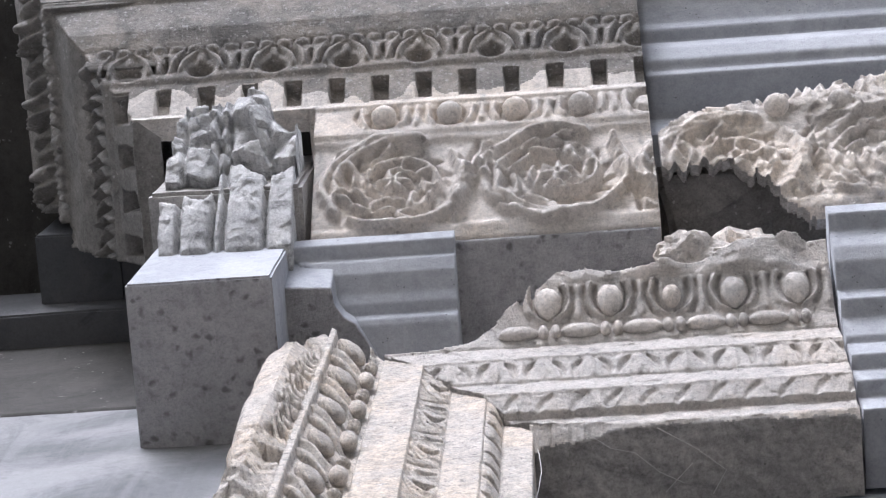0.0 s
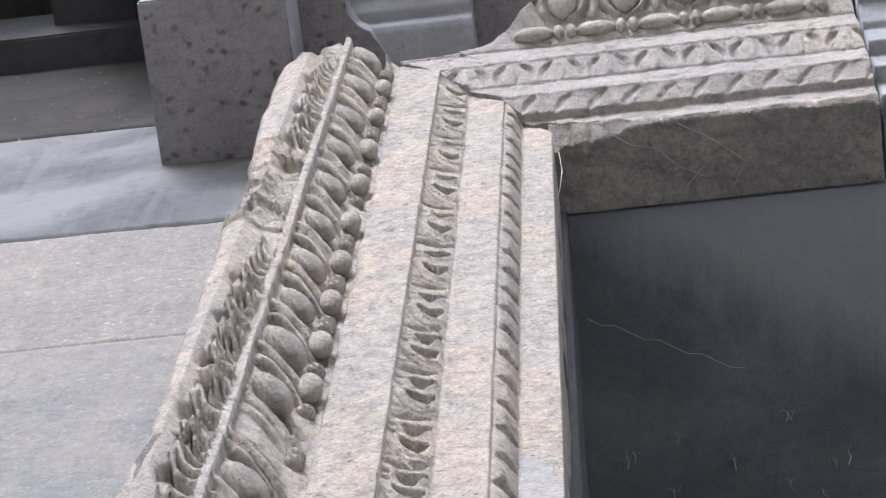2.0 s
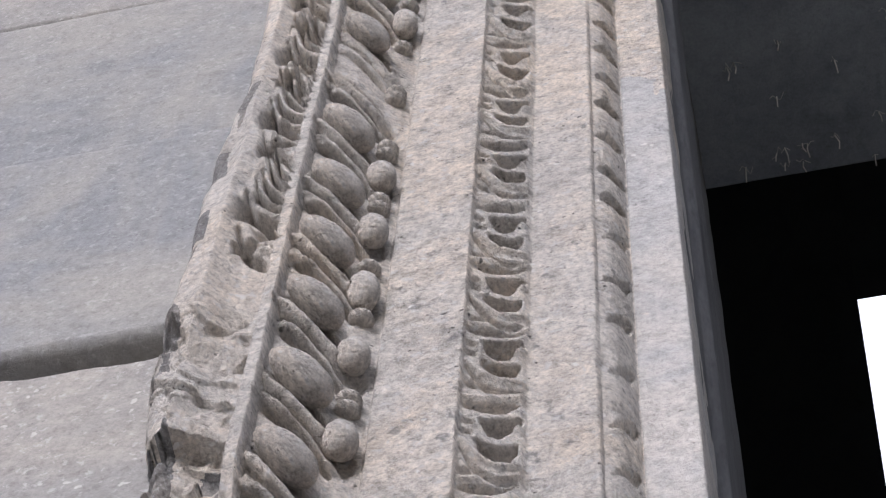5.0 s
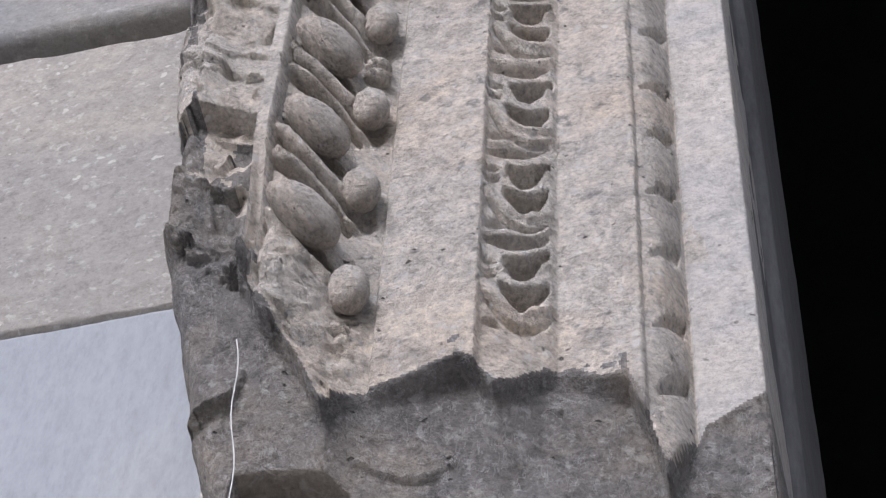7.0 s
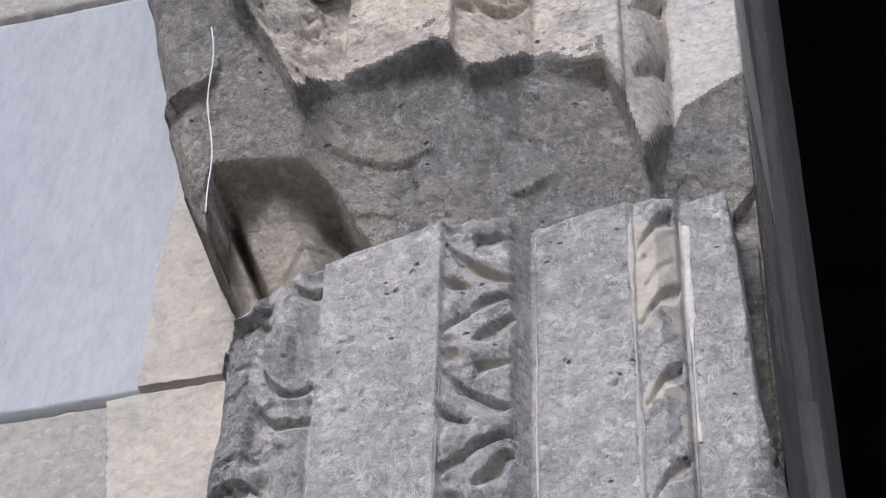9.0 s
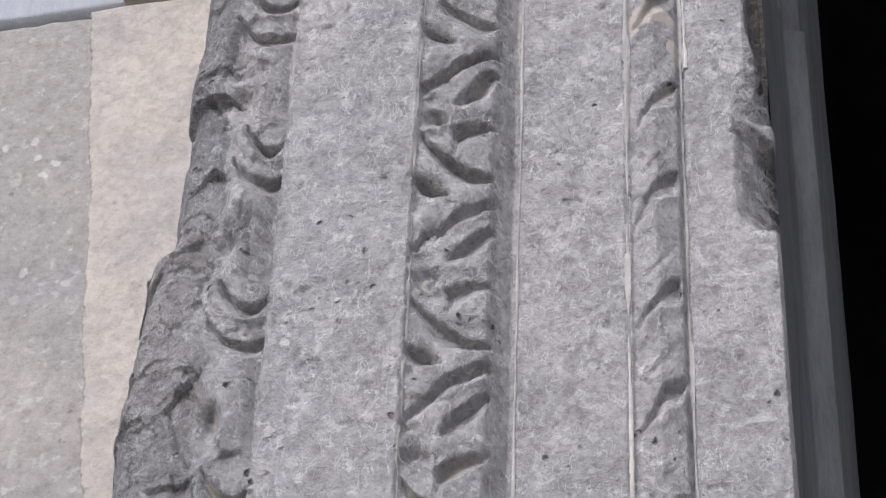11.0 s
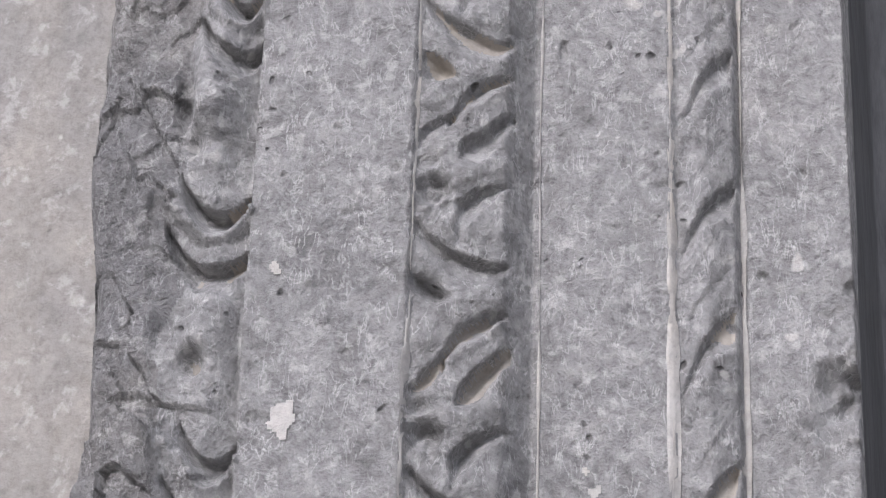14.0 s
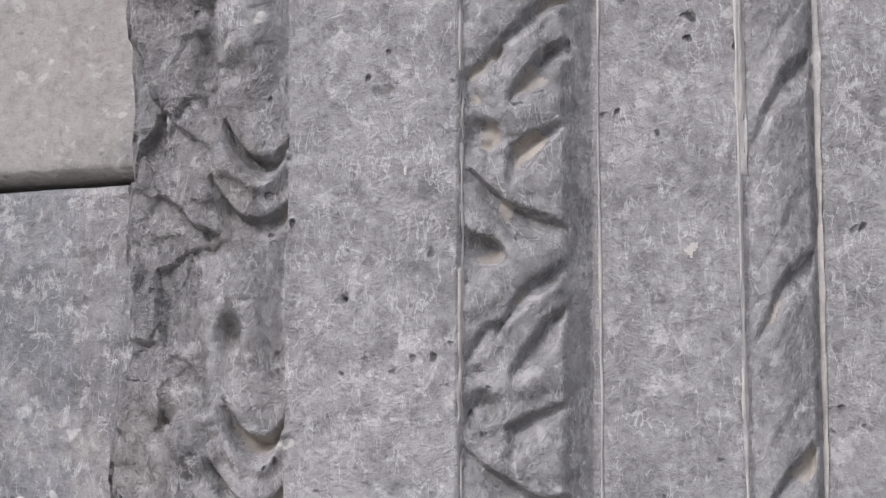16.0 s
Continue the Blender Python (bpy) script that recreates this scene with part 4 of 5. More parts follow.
ldepth += 0.02 * np.clip(1 - (ltop - LZ) / 0.014, 0, 1) ** 2
low_z = np.array([1.3, 1.75, 1.83, 1.95, 2.01, 2.05, 2.17, 2.27, 2.31, 2.46, 2.49, 2.55, 2.68, 2.69, 2.82, 2.92, 3.1])
low_x = np.array([-0.529, -0.533, -0.526, -0.530, -0.533, -0.524, -0.531, -0.542, -0.536, -0.539, -0.531, -0.532, -0.524, -0.510, -0.506, -0.508, -0.508])
lout = np.interp(LZ, low_z, low_x) + 0.003 * rough(LX, LZ, 0.05, 59, 4, 0.6)
ldepth += 0.035 * np.clip(1 - (LX - lout) / 0.022, 0, 1) ** 1.5
lkeep = (LZ < ltop) & (LX > lout)
low_jamb = new("door_jamb")
tagged(low_jamb, "worn dark-grey stone door jamb with shallow carved leaf bands", "door jamb")
tint = np.zeros(LX.shape, int)
spread = rough(LX, LZ, 0.06, 63, 4, 0.6)
tint[(g < -0.0050) & (spread > 0.16) & (LX > -0.45) & (LX < -0.150)] = 1
tint[(LX < -0.1495) & (LX > -0.190) & (LZ > 2.86) & (spread > 0.22)] = 1
tint[(LX < -0.436) & (tint == 0) & (rough(LX, LZ, 0.07, 149, 5, 0.6) > 0.30 - 0.4 * np.clip((2.1 - LZ) / 0.3, 0, 1))] = 2
tint[(LX < -0.462 + 0.016 * spread) & (tint == 0)] = 2
tint[(LX > -0.1085) & (LZ > 2.84)] = 2
bands(LX, ldepth, LZ, lkeep, tint, np.zeros(LX.shape, bool),
      [("worn_edge", "crumbled worn egg band"), ("fascia", ""), ("leaf_band", "shallow worn leaf ornament"), ("fascia", ""), ("rope_band", "slanting cut rope"), ("fascia", "")],
      [-0.4205, -0.3270, -0.2645, -0.1885, -0.1530], [WORN, DEPOSIT, CHIPPED], low_jamb)


def lichen(x_at, z_at, size, seed):
    """A thin crusty lichen patch that lies on the stone."""
    x = np.arange(x_at - 1.6 * size, x_at + 1.6 * size, 0.0014)
    z = np.arange(z_at - 1.6 * size, z_at + 1.6 * size, 0.0016)
    X, Z = np.meshgrid(x, z, indexing="ij")
    r = np.hypot((X - x_at), (Z - z_at) * 0.9) / size + 0.75 * rough(X, Z, size * 0.8, seed, 4, 0.65)
    col = np.clip(np.searchsorted(lx, x), 0, len(lx) - 1)
    row = np.clip(np.searchsorted(lz, z), 0, len(lz) - 1)
    Y = ldepth[np.ix_(col, row)] - 0.0009
    me = sheet_mesh("lichen_patch", np.stack([X, Y, Z], -1), r < 0.75)
    if len(me.polygons):
        mesh_object("lichen_patch", me, LIME, low_jamb, "pale lichen patch")


for k, (xa, za, sz) in enumerate(((-0.392, 2.075, 0.013), (-0.398, 2.006, 0.005), (-0.402, 2.166, 0.006), (-0.231, 2.040, 0.006), (-0.236, 2.052, 0.004), (-0.360, 2.43, 0.004),
                                  (-0.410, 2.52, 0.005), (-0.372, 2.62, 0.004), (-0.230, 2.36, 0.004), (-0.355, 1.90, 0.004), (-0.215, 1.86, 0.005), (-0.300, 2.80, 0.004))):
    lichen(xa, za, sz, 500 + 11 * k)


# pale lime that has run down the arrises of the mouldings
def lime_line(x_at, z0, z1, wide, seed):
    zz = np.arange(z0, z1, 0.004)
    mid = x_at + 0.0012 * rough(zz * 0, zz, 0.12, seed, 4)
    half = wide * np.clip(0.55 + 0.9 * rough(zz * 0 + 3, zz, 0.05, seed + 1, 4, 0.6), 0.05, 1.3)
    rows_ = []
    for side in (-1, -0.4, 0.4, 1):
        xx = mid + side * half
        col = np.clip(np.searchsorted(lx, xx), 0, len(lx) - 1)
        row = np.clip(np.searchsorted(lz, zz), 0, len(lz) - 1)
        rows_.append(np.stack([xx, ldepth[col, row] - 0.0006 - 0.0010 * (abs(side) < 0.5), zz], -1))
    me = sheet_mesh("lime_line", np.stack(rows_, 0))
    mesh_object("lime_line", me, LIME, low_jamb, "thin pale lime streak")


for k, (xa, za, zb, wide) in enumerate(((-0.1890, 1.43, 3.09, 0.0024), (-0.1532, 1.43, 3.11, 0.0027), (-0.2630, 1.43, 3.08, 0.0013), (-0.3265, 1.43, 2.9, 0.0015), (-0.1495, 2.86, 3.10, 0.0052), (-0.1890, 1.9, 2.25, 0.0034))):
    lime_line(xa, za, zb, wide, 300 + 7 * k)
part("broken_core", box_bm(-0.50, -0.0945, 1.31, 1.5, 1.40, 3.12, 0.004, 0.004, 7, 5), FRACTURE, low_jamb)
part("plinth", box_bm(-0.53, -0.094, 1.20, 1.5, 0.0, 1.425, 0.01), WORN, low_jamb)

# reveal of the doorway: flat fillets going back into the wall
reveal = new("door_reveal")
tagged(reveal, "smooth grey stone inner face of the doorway", "door reveal", kind="structure")


def reveal_mesh(name, path, z0, z1, seed):
    p = np.array(path)
    seg = np.concatenate([[0], np.cumsum(np.hypot(*np.diff(p, axis=0).T))])
    s = np.arange(0, seg[-1], 0.008)
    zz = np.arange(z0, z1, 0.012)
    S, Z = np.meshgrid(s, zz, indexing="ij")
    x = np.interp(S, seg, p[:, 0]) + 0.0022 * rough(S, Z * 0.4, 0.08, seed, 4, 0.6)
    x -= 0.010 * np.clip(rough(S, Z, 0.18, seed + 4, 4, 0.6) - 0.3, 0, 1) * np.clip(1 - S / 0.03, 0, 1)
    me = sheet_mesh(name, np.stack([x, np.interp(S, seg, p[:, 1]), Z], -1))
    smooth(me)
    return me


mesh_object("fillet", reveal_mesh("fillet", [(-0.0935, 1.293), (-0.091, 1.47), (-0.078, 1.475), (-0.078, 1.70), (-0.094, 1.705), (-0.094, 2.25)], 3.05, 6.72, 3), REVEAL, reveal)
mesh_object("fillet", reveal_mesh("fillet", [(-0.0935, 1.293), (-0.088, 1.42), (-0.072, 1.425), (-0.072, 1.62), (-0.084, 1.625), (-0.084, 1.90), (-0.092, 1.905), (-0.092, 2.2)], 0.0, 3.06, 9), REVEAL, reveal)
# ---------------------------------------------------------------- lintel with the returned mouldings
LINTEL_PATH = [(1.290, 6.708), (1.282, 6.764), (1.264, 6.768), (1.238, 6.808), (1.232, 6.814), (1.228, 6.884), (1.222, 6.888), (1.194, 6.958),
               (1.189, 6.962), (1.184, 7.044), (1.178, 7.048), (1.150, 7.098), (1.146, 7.102), (1.072, 7.168), (1.062, 7.174), (0.985, 7.240)]


def stations(path):
    p = np.array(path)
    return np.concatenate([[0], np.cumsum(np.hypot(*np.diff(p, axis=0).T))])


LS = stations(LINTEL_PATH)


def lintel_shape(h, x, s):
    X, S = np.meshgrid(x, s, indexing="ij")
    a = -0.30
    while a < 0.62:
        carve(h, x, s, (a, LS[2] + 0.004), (a + 0.030, LS[3] - 0.004), 0.1, 0.0060, -0.006)
        a += 0.074
    a = -0.32
    while a < 0.62:
        for sg in (-1, 1):
            carve(h, x, s, (a + sg * 0.014, LS[6] + 0.014), (a + sg * 0.030, LS[7] - 0.010), 0.25 * sg, 0.0058, -0.011)
        carve(h, x, s, (a + 0.052, LS[6] + 0.006), (a + 0.052, LS[7] - 0.012), 0.0, 0.0060, 0.005)
        a += 0.104
    # egg-and-dart with its bead row
    a = -0.045
    while a < 0.62:
        for sg in (-1, 1):
            carve(h, x, s, (a + sg * 0.040, LS[13] - 0.004), (a + sg * 0.012, LS[12] + 0.008), 0.42 * sg, 0.0075, 0.013)
            carve(h, x, s, (a + sg * 0.032, LS[13] - 0.008), (a + sg * 0.008, LS[12] + 0.014), 0.42 * sg, 0.0060, -0.018)
            carve(h, x, s, (a + sg * 0.055, LS[13] - 0.010), (a + sg * 0.044, LS[12] + 0.014), 0.2 * sg, 0.0060, -0.014)
        carve(h, x, s, (a + 0.070, LS[13] - 0.008), (a + 0.070, LS[12] + 0.010), 0.0, 0.0075, 0.010)
        a += 0.140
    h[:] = warp(h, X, S, 0.03, 1.2, 1.2, 121)
    h += 0.0022 * rough(X, S, 0.05, 101, 5, 0.6) + 0.0025 * shards(X, S, 0.04, 131)
    top = np.clip((S - LS[13] - 0.004) / 0.02, 0, 1)
    h += top * (0.022 * facets(X, S, 0.11, 103) - 0.004)
    worn = np.clip((rough(X, S, 0.22, 107, 3) - 0.12) * 5, 0, 1) * np.clip((S - LS[12]) / 0.02, 0, 1)
    h -= worn * (h - 0.002) * 0.8


def flake(X):
    """How far the lower front edge of the lintel is broken back."""
    return np.interp(X, [-0.10, -0.06, 0.0, 0.06, 0.12, 0.3, 0.52, 0.60], [0.050, 0.046, 0.034, 0.022, 0.010, 0.008, 0.010, 0.024]) * np.clip(1 + 0.8 * rough(X, X * 0 + 0.3, 0.06, 119, 5, 0.6), 0.1, 2)


def lintel_keep(X, S, Y, Z):
    lost = np.interp(X, [-0.30, -0.22, -0.14, -0.02, 0.10, 0.20, 0.27, 0.36, 0.45, 0.53, 0.60],
                     [7.05, 7.07, 7.13, 7.195, 7.19, 7.185, 7.19, 7.205, 7.225, 7.235, 7.215]) + 0.006 * rough(X, S, 0.05, 109, 4, 0.6)
    return (X > -0.099 - (Z - 6.708) / 1.05) & (Z < lost) & (X < 0.597) & (Z > 6.704 + 0.8 * flake(X))


lintel = new("door_lintel")
tagged(lintel, "carved pale stone door lintel with egg-and-dart, broken along its top", "door lintel")
me = strip_mesh("carved_face", LINTEL_PATH, -0.46, 0.60, 0.0030, 0.0032, lintel_shape, lintel_keep, 1.47)
smooth(me)
mesh_object("carved_face", me, LINTEL, lintel, "pale carved face")
DROP, LONG_BEAD, DISC = egg_mesh("egg", (0.030, 0.024, 0.043)), egg_mesh("bead", (0.044, 0.018, 0.018)), egg_mesh("reel", (0.012, 0.018, 0.019), 6, 10)
for m_ in (DROP, LONG_BEAD, DISC):
    m_.materials.append(LINTEL)
for k in range(5):
    a = -0.045 + 0.140 * k
    hurt = 0.7 if k in (2,) else 1.0
    turn = Euler((radians(42), 0, 0)).to_matrix().to_4x4()
    if a < 0.6:
        set_piece("egg", DROP, lintel, Matrix.Translation((a, 1.110, 7.137)) @ turn @ Matrix.Diagonal((hurt, 1, hurt, 1)))
        set_piece("bead", LONG_BEAD, lintel, Matrix.Translation((a - 0.070, 1.160, 7.070)))
        for dx in (-0.014, 0.014):
            set_piece("reel", DISC, lintel, Matrix.Translation((a + dx, 1.160, 7.070)))

x = np.arange(-0.099, 0.598, 0.0035)
y = np.arange(1.288, 1.478, 0.0032)
X, Y = np.meshgrid(x, y, indexing="ij")
flaked = flake(X) - (Y - 1.288)
Zs = 6.708 - 0.007 * facets(X, Y, 0.07, 111) - 0.003 * facets(X, Y, 0.025, 112) - 0.004 * rough(X, Y, 0.03, 113, 5, 0.65) + 0.8 * np.clip(flaked, 0, 1)
# underside darker than the carved face, its shade put into the colour
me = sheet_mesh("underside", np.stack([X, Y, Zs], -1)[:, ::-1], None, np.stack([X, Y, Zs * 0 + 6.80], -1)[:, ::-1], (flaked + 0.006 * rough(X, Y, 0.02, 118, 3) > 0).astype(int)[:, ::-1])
mesh_object("underside", me, SOFFIT, lintel, "rough underside coloured dark for shade, with a pale flaked edge")
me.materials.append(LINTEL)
# inner lintel slab behind it, smooth, with a darker ragged tone over its outer half
slab = part("inner_lintel", box_bm(-0.10, 2.25, 1.485, 2.335, 6.730, 7.05, 0.008), SLAB, None)
tagged(slab, "smooth grey stone inner lintel, pale at one corner", "lintel", kind="structure")
x = np.arange(-0.098, 2.249, 0.0034)
y = np.arange(1.487, 2.333, 0.0034)
X, Y = np.meshgrid(x, y, indexing="ij")
Zs = 6.722 - 0.0012 * rough(X, Y, 0.10, 125, 4)
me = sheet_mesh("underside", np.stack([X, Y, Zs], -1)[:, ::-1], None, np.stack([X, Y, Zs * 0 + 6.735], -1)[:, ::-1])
mesh_object("underside", me, TONED_SLAB, slab, "smooth underside, darker beyond a soft slanting edge")

# new plain lintel length continuing it
NEW_PATH = [(1.400, 6.712), (1.292, 6.714), (1.286, 6.80), (1.250, 6.803), (1.244, 6.88), (1.212, 6.884), (1.205, 6.965), (1.190, 6.97), (1.160, 7.03),
            (1.120, 7.04), (1.112, 7.10), (1.050, 7.112), (1.02, 7.14), (0.995, 7.20), (0.955, 7.21), (0.948, 7.27)]
new_lintel = new("new_lintel_block")
tagged(new_lintel, "plain pale-grey replacement lintel block with crisp mouldings", "lintel block")
mesh_object("moulding", strip_mesh("moulding", NEW_PATH, 0.604, 1.60, 0.006, 0.02, None, None, 1.47), NEW, new_lintel)

# right-hand side of the doorway, beyond the view
right_jamb = part("door_jamb", box_bm(2.25, 2.75, 1.20, 2.2, 0.0, 6.72, 0.02), CARVED, None)
tagged(right_jamb, "carved stone jamb closing the far side of the doorway", "door jamb")

# ---------------------------------------------------------------- entablature above the door
FRIEZE_PATH = [(1.000, 7.402), (0.985, 7.404), (0.955, 7.425), (0.915, 7.480), (0.870, 7.560), (0.825, 7.635), (0.780, 7.692), (0.774, 7.700), (0.760, 7.708),
               (0.752, 7.722), (0.712, 7.800), (0.702, 7.806), (0.698, 7.830), (0.628, 7.930), (0.612, 7.938), (0.604, 7.952),
               (0.548, 8.070), (0.535, 8.078), (0.500, 8.110), (0.440, 8.230), (0.420, 8.240), (0.405, 8.36), (0.34, 8.42), (0.30, 8.50)]
FS = stations(FRIEZE_PATH)


def scroll(h, x, s, cx, cs, rx, rs, turn, amp=0.032):
    """One acanthus scroll: a round stem that winds inwards, lobed leaves on both sides of it and a flower in its eye."""
    layer = np.zeros_like(h)
    at = lambda r, ang: (cx + rx * r * math.cos(ang), cs + rs * r * math.sin(ang))
    n = 40
    for k in range(n):
        t = k / n
        ang, nxt = turn * (1.2 + 8.6 * t), turn * (1.2 + 8.6 * (t + 1 / n))
        r, rn = 0.96 - 0.62 * t, 0.96 - 0.62 * (t + 1 / n)
        carve(layer, x, s, at(r, ang), at(rn, nxt), 0.0, 0.0085 - 0.0025 * t, amp, over=True)
        if k % 4 == 2 and t < 0.85:
            for lobe in (-0.28, 0.0, 0.28):
                carve(layer, x, s, at(r, ang), at(r - 0.27 + 0.1 * abs(lobe), ang + (0.42 + lobe) * turn), 0.35 * turn, 0.0062, amp * (0.95 - 0.5 * abs(lobe)), over=True)
        if k % 6 == 4 and t < 0.5:
            carve(layer, x, s, at(r, ang), at(r + 0.20, ang + 0.35 * turn), -0.3 * turn, 0.0075, amp * 0.9, over=True)
    for k in range(28):
        if k not in (3, 4, 17):
            carve(layer, x, s, at(1.0, k * math.tau / 28), at(1.0, (k + 1) * math.tau / 28), 0.0, 0.0100, amp * 0.9, over=True)
    for k in range(6):
        ang = k * math.tau / 6 + cx
        carve(layer, x, s, at(0.05, ang), at(0.22, ang + 0.3), 0.3, 0.0075, amp * 0.9, over=True)
    h += layer
    for k in range(16):
        ang = k * math.tau / 16 + 0.3
        carve(h, x, s, at(0.80, ang), at(0.66, ang + 0.5 * turn), 0.2 * turn, 0.0050, -0.014)
        carve(h, x, s, at(0.46, ang), at(0.34, ang + 0.5 * turn), 0.2 * turn, 0.0045, -0.012)


def arch_row(h, x, s, lo, hi, start, stop, step=0.188):
    """Leaf-and-arch moulding: deep round-headed hollows under double ribs, flaring stems between them, lobes along the top."""
    a = start
    while a < stop:
        lump(h, x, s, (a, lo + 0.010), (0.030, 0.026), -0.045, 1.6)
        carve(h, x, s, (a, lo + 0.044), (a, hi - 0.030), 0.0, 0.008, 0.012)
        for sg in (-1, 1):
            carve(h, x, s, (a + sg * 0.052, lo + 0.004), (a + sg * 0.006, hi - 0.042), -0.30 * sg, 0.0062, 0.014)
            carve(h, x, s, (a + sg * 0.066, lo + 0.006), (a + sg * 0.030, hi - 0.034), -0.22 * sg, 0.0046, -0.020)
            carve(h, x, s, (a + sg * 0.078, lo + 0.006), (a + sg * 0.050, hi - 0.028), -0.18 * sg, 0.0055, 0.012)
        carve(h, x, s, (a + step / 2, lo + 0.004), (a + step / 2, hi - 0.050), 0, 0.0060, -0.022)
        for dx in (-0.070, -0.023, 0.023, 0.070):
            lump(h, x, s, (a + dx, hi - 0.014), (0.018, 0.012), 0.013)
            carve(h, x, s, (a + dx + 0.0235, hi - 0.026), (a + dx + 0.0235, hi - 0.004), 0, 0.0040, -0.012)
        a += step


def frieze_shape(x_from, x_to, seed, first=-0.397, egg_from=-0.426):
    def shape(h, x, s):
        X, S = np.meshgrid(x, s, indexing="ij")
        lo, hi = FS[2], FS[6]
        mid, r = (lo + hi) / 2, (hi - lo) * 0.44
        field = np.clip((S - lo) / 0.02, 0, 1) * np.clip((hi - S) / 0.02, 0, 1)
        h -= 0.010 * field
        c, sg = first, 1
        while c < x_to + 0.2:
            scroll(h, x, s, c, mid, 0.176, (hi - lo) * 0.50, sg)
            carve(h, x, s, (c + 0.145, mid - sg * r * 0.95), (c + 0.235, mid + sg * r * 0.7), 0.25 * sg, 0.0095, 0.022)
            for f in (-0.5, 0.0, 0.5):
                carve(h, x, s, (c + 0.19 + 0.02 * f, mid + 0.05 * f), (c + 0.235, mid + (0.5 * sg + f) * r), 0.4 * sg, 0.0065, 0.018)
            carve(h, x, s, (c + 0.165, mid + sg * r * 0.5), (c + 0.20, mid + sg * r * 1.0), -0.3 * sg, 0.0070, -0.018)
            c, sg = c + 0.390, -sg
        # round-eyed egg row
        a = egg_from
        while a < x_to + 0.05:
            for k in range(12):
                t0, t1 = k / 12 * math.tau, (k + 1) / 12 * math.tau
                carve(h, x, s, (a + 0.039 * math.cos(t0), FS[9] + 0.043 + 0.037 * math.sin(t0)), (a + 0.039 * math.cos(t1), FS[9] + 0.043 + 0.037 * math.sin(t1)), 0, 0.0070, -0.018)
            for sg in (-1, 1):
                carve(h, x, s, (a + sg * 0.052, FS[9] + 0.08), (a + sg * 0.040, FS[9] + 0.008), 0.25 * sg, 0.0065, 0.010)
                carve(h, x, s, (a + sg * 0.066, FS[9] + 0.07), (a + sg * 0.058, FS[9] + 0.012), 0.1 * sg, 0.0055, -0.014)
            carve(h, x, s, (a + 0.079, FS[9] + 0.078), (a + 0.079, FS[9] + 0.010), 0, 0.0075, 0.010)
            a += 0.1637
        h[:] = warp(h, X, S, 0.05, 2.4, 2.4, seed + 11)
        # dentils
        u = ((X - 0.007) / 0.1112 + 0.5) % 1.0
        gap = np.clip(1 - np.abs(u - 0.5) / 0.175, 0, 1) > 0.0
        band = (S > FS[12] + 0.006) & (S < FS[13] - 0.022)
        h -= 0.035 * (gap & band)
        arch_row(h, x, s, FS[15] + 0.004, FS[16], -1.09, x_to + 0.1)
        h += 0.0028 * rough(X, S, 0.06, seed, 5, 0.65) + 0.004 * facets(X, S, 0.09, seed + 3) * np.clip(rough(X, S, 0.3, seed + 5, 3) * 3, 0, 1)
    return shape


cornice = new("cornice_block")
tagged(cornice, "carved cornice block with acanthus scrolls, dentils and egg row", "cornice")
me = strip_mesh("carved_face", FRIEZE_PATH, -1.49, 0.232, 0.0042, 0.0042, frieze_shape(-1.29, 0.23, 201), lambda X, S, Y, Z: (X > -0.60) | ((S > FS[11]) & (X > Y - 1.768)), lambda X, Y: np.where(X > -0.62, 1.52, Y + 0.06))
smooth(me)
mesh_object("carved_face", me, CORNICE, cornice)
# darker stone colour from about 7.88 up, with an uneven edge
me.materials.append(DARK_TOP)
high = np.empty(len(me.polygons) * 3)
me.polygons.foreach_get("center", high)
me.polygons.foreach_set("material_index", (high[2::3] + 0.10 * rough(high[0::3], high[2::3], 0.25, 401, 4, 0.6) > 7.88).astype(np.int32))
ROUND = egg_mesh("egg", (0.031, 0.031, 0.026))
ROUND.materials.append(CORNICE)
for k in range(4):
    set_piece("egg", ROUND, cornice, Matrix.Translation((-0.426 + 0.1637 * k, 0.732, 7.760)) @ Euler((radians(155), 0, 0)).to_matrix().to_4x4())
x = np.arange(-0.60, 0.232, 0.010)
y = np.arange(0.992, 1.50, 0.010)
X, Y = np.meshgrid(x, y, indexing="ij")
Zs = 7.380 - 0.010 * rough(X, Y, 0.12, 211, 5, 0.65) - 0.004 * facets(X, Y, 0.05, 213)
# pits are the stone's own; the darker tone adds underside shade
mesh_object("underside", sheet_mesh("underside", np.stack([X, Y, Zs], -1)[:, ::-1], None, np.stack([X, Y, Zs * 0 + 7.5], -1)[:, ::-1]), PITTED, cornice, "pitted underside coloured darker for shade")

# dark box whose colour stands in for the shadow beside the console
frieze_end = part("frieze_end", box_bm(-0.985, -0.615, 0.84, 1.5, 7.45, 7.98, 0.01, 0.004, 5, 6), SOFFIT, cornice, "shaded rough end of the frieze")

# return of the cornice along its open end, in a darker stone colour
RETURN_PATH = [(y - 1.768, z) for y, z in FRIEZE_PATH[11:]] + [(-1.50, 8.60)]
RS = stations(RETURN_PATH)


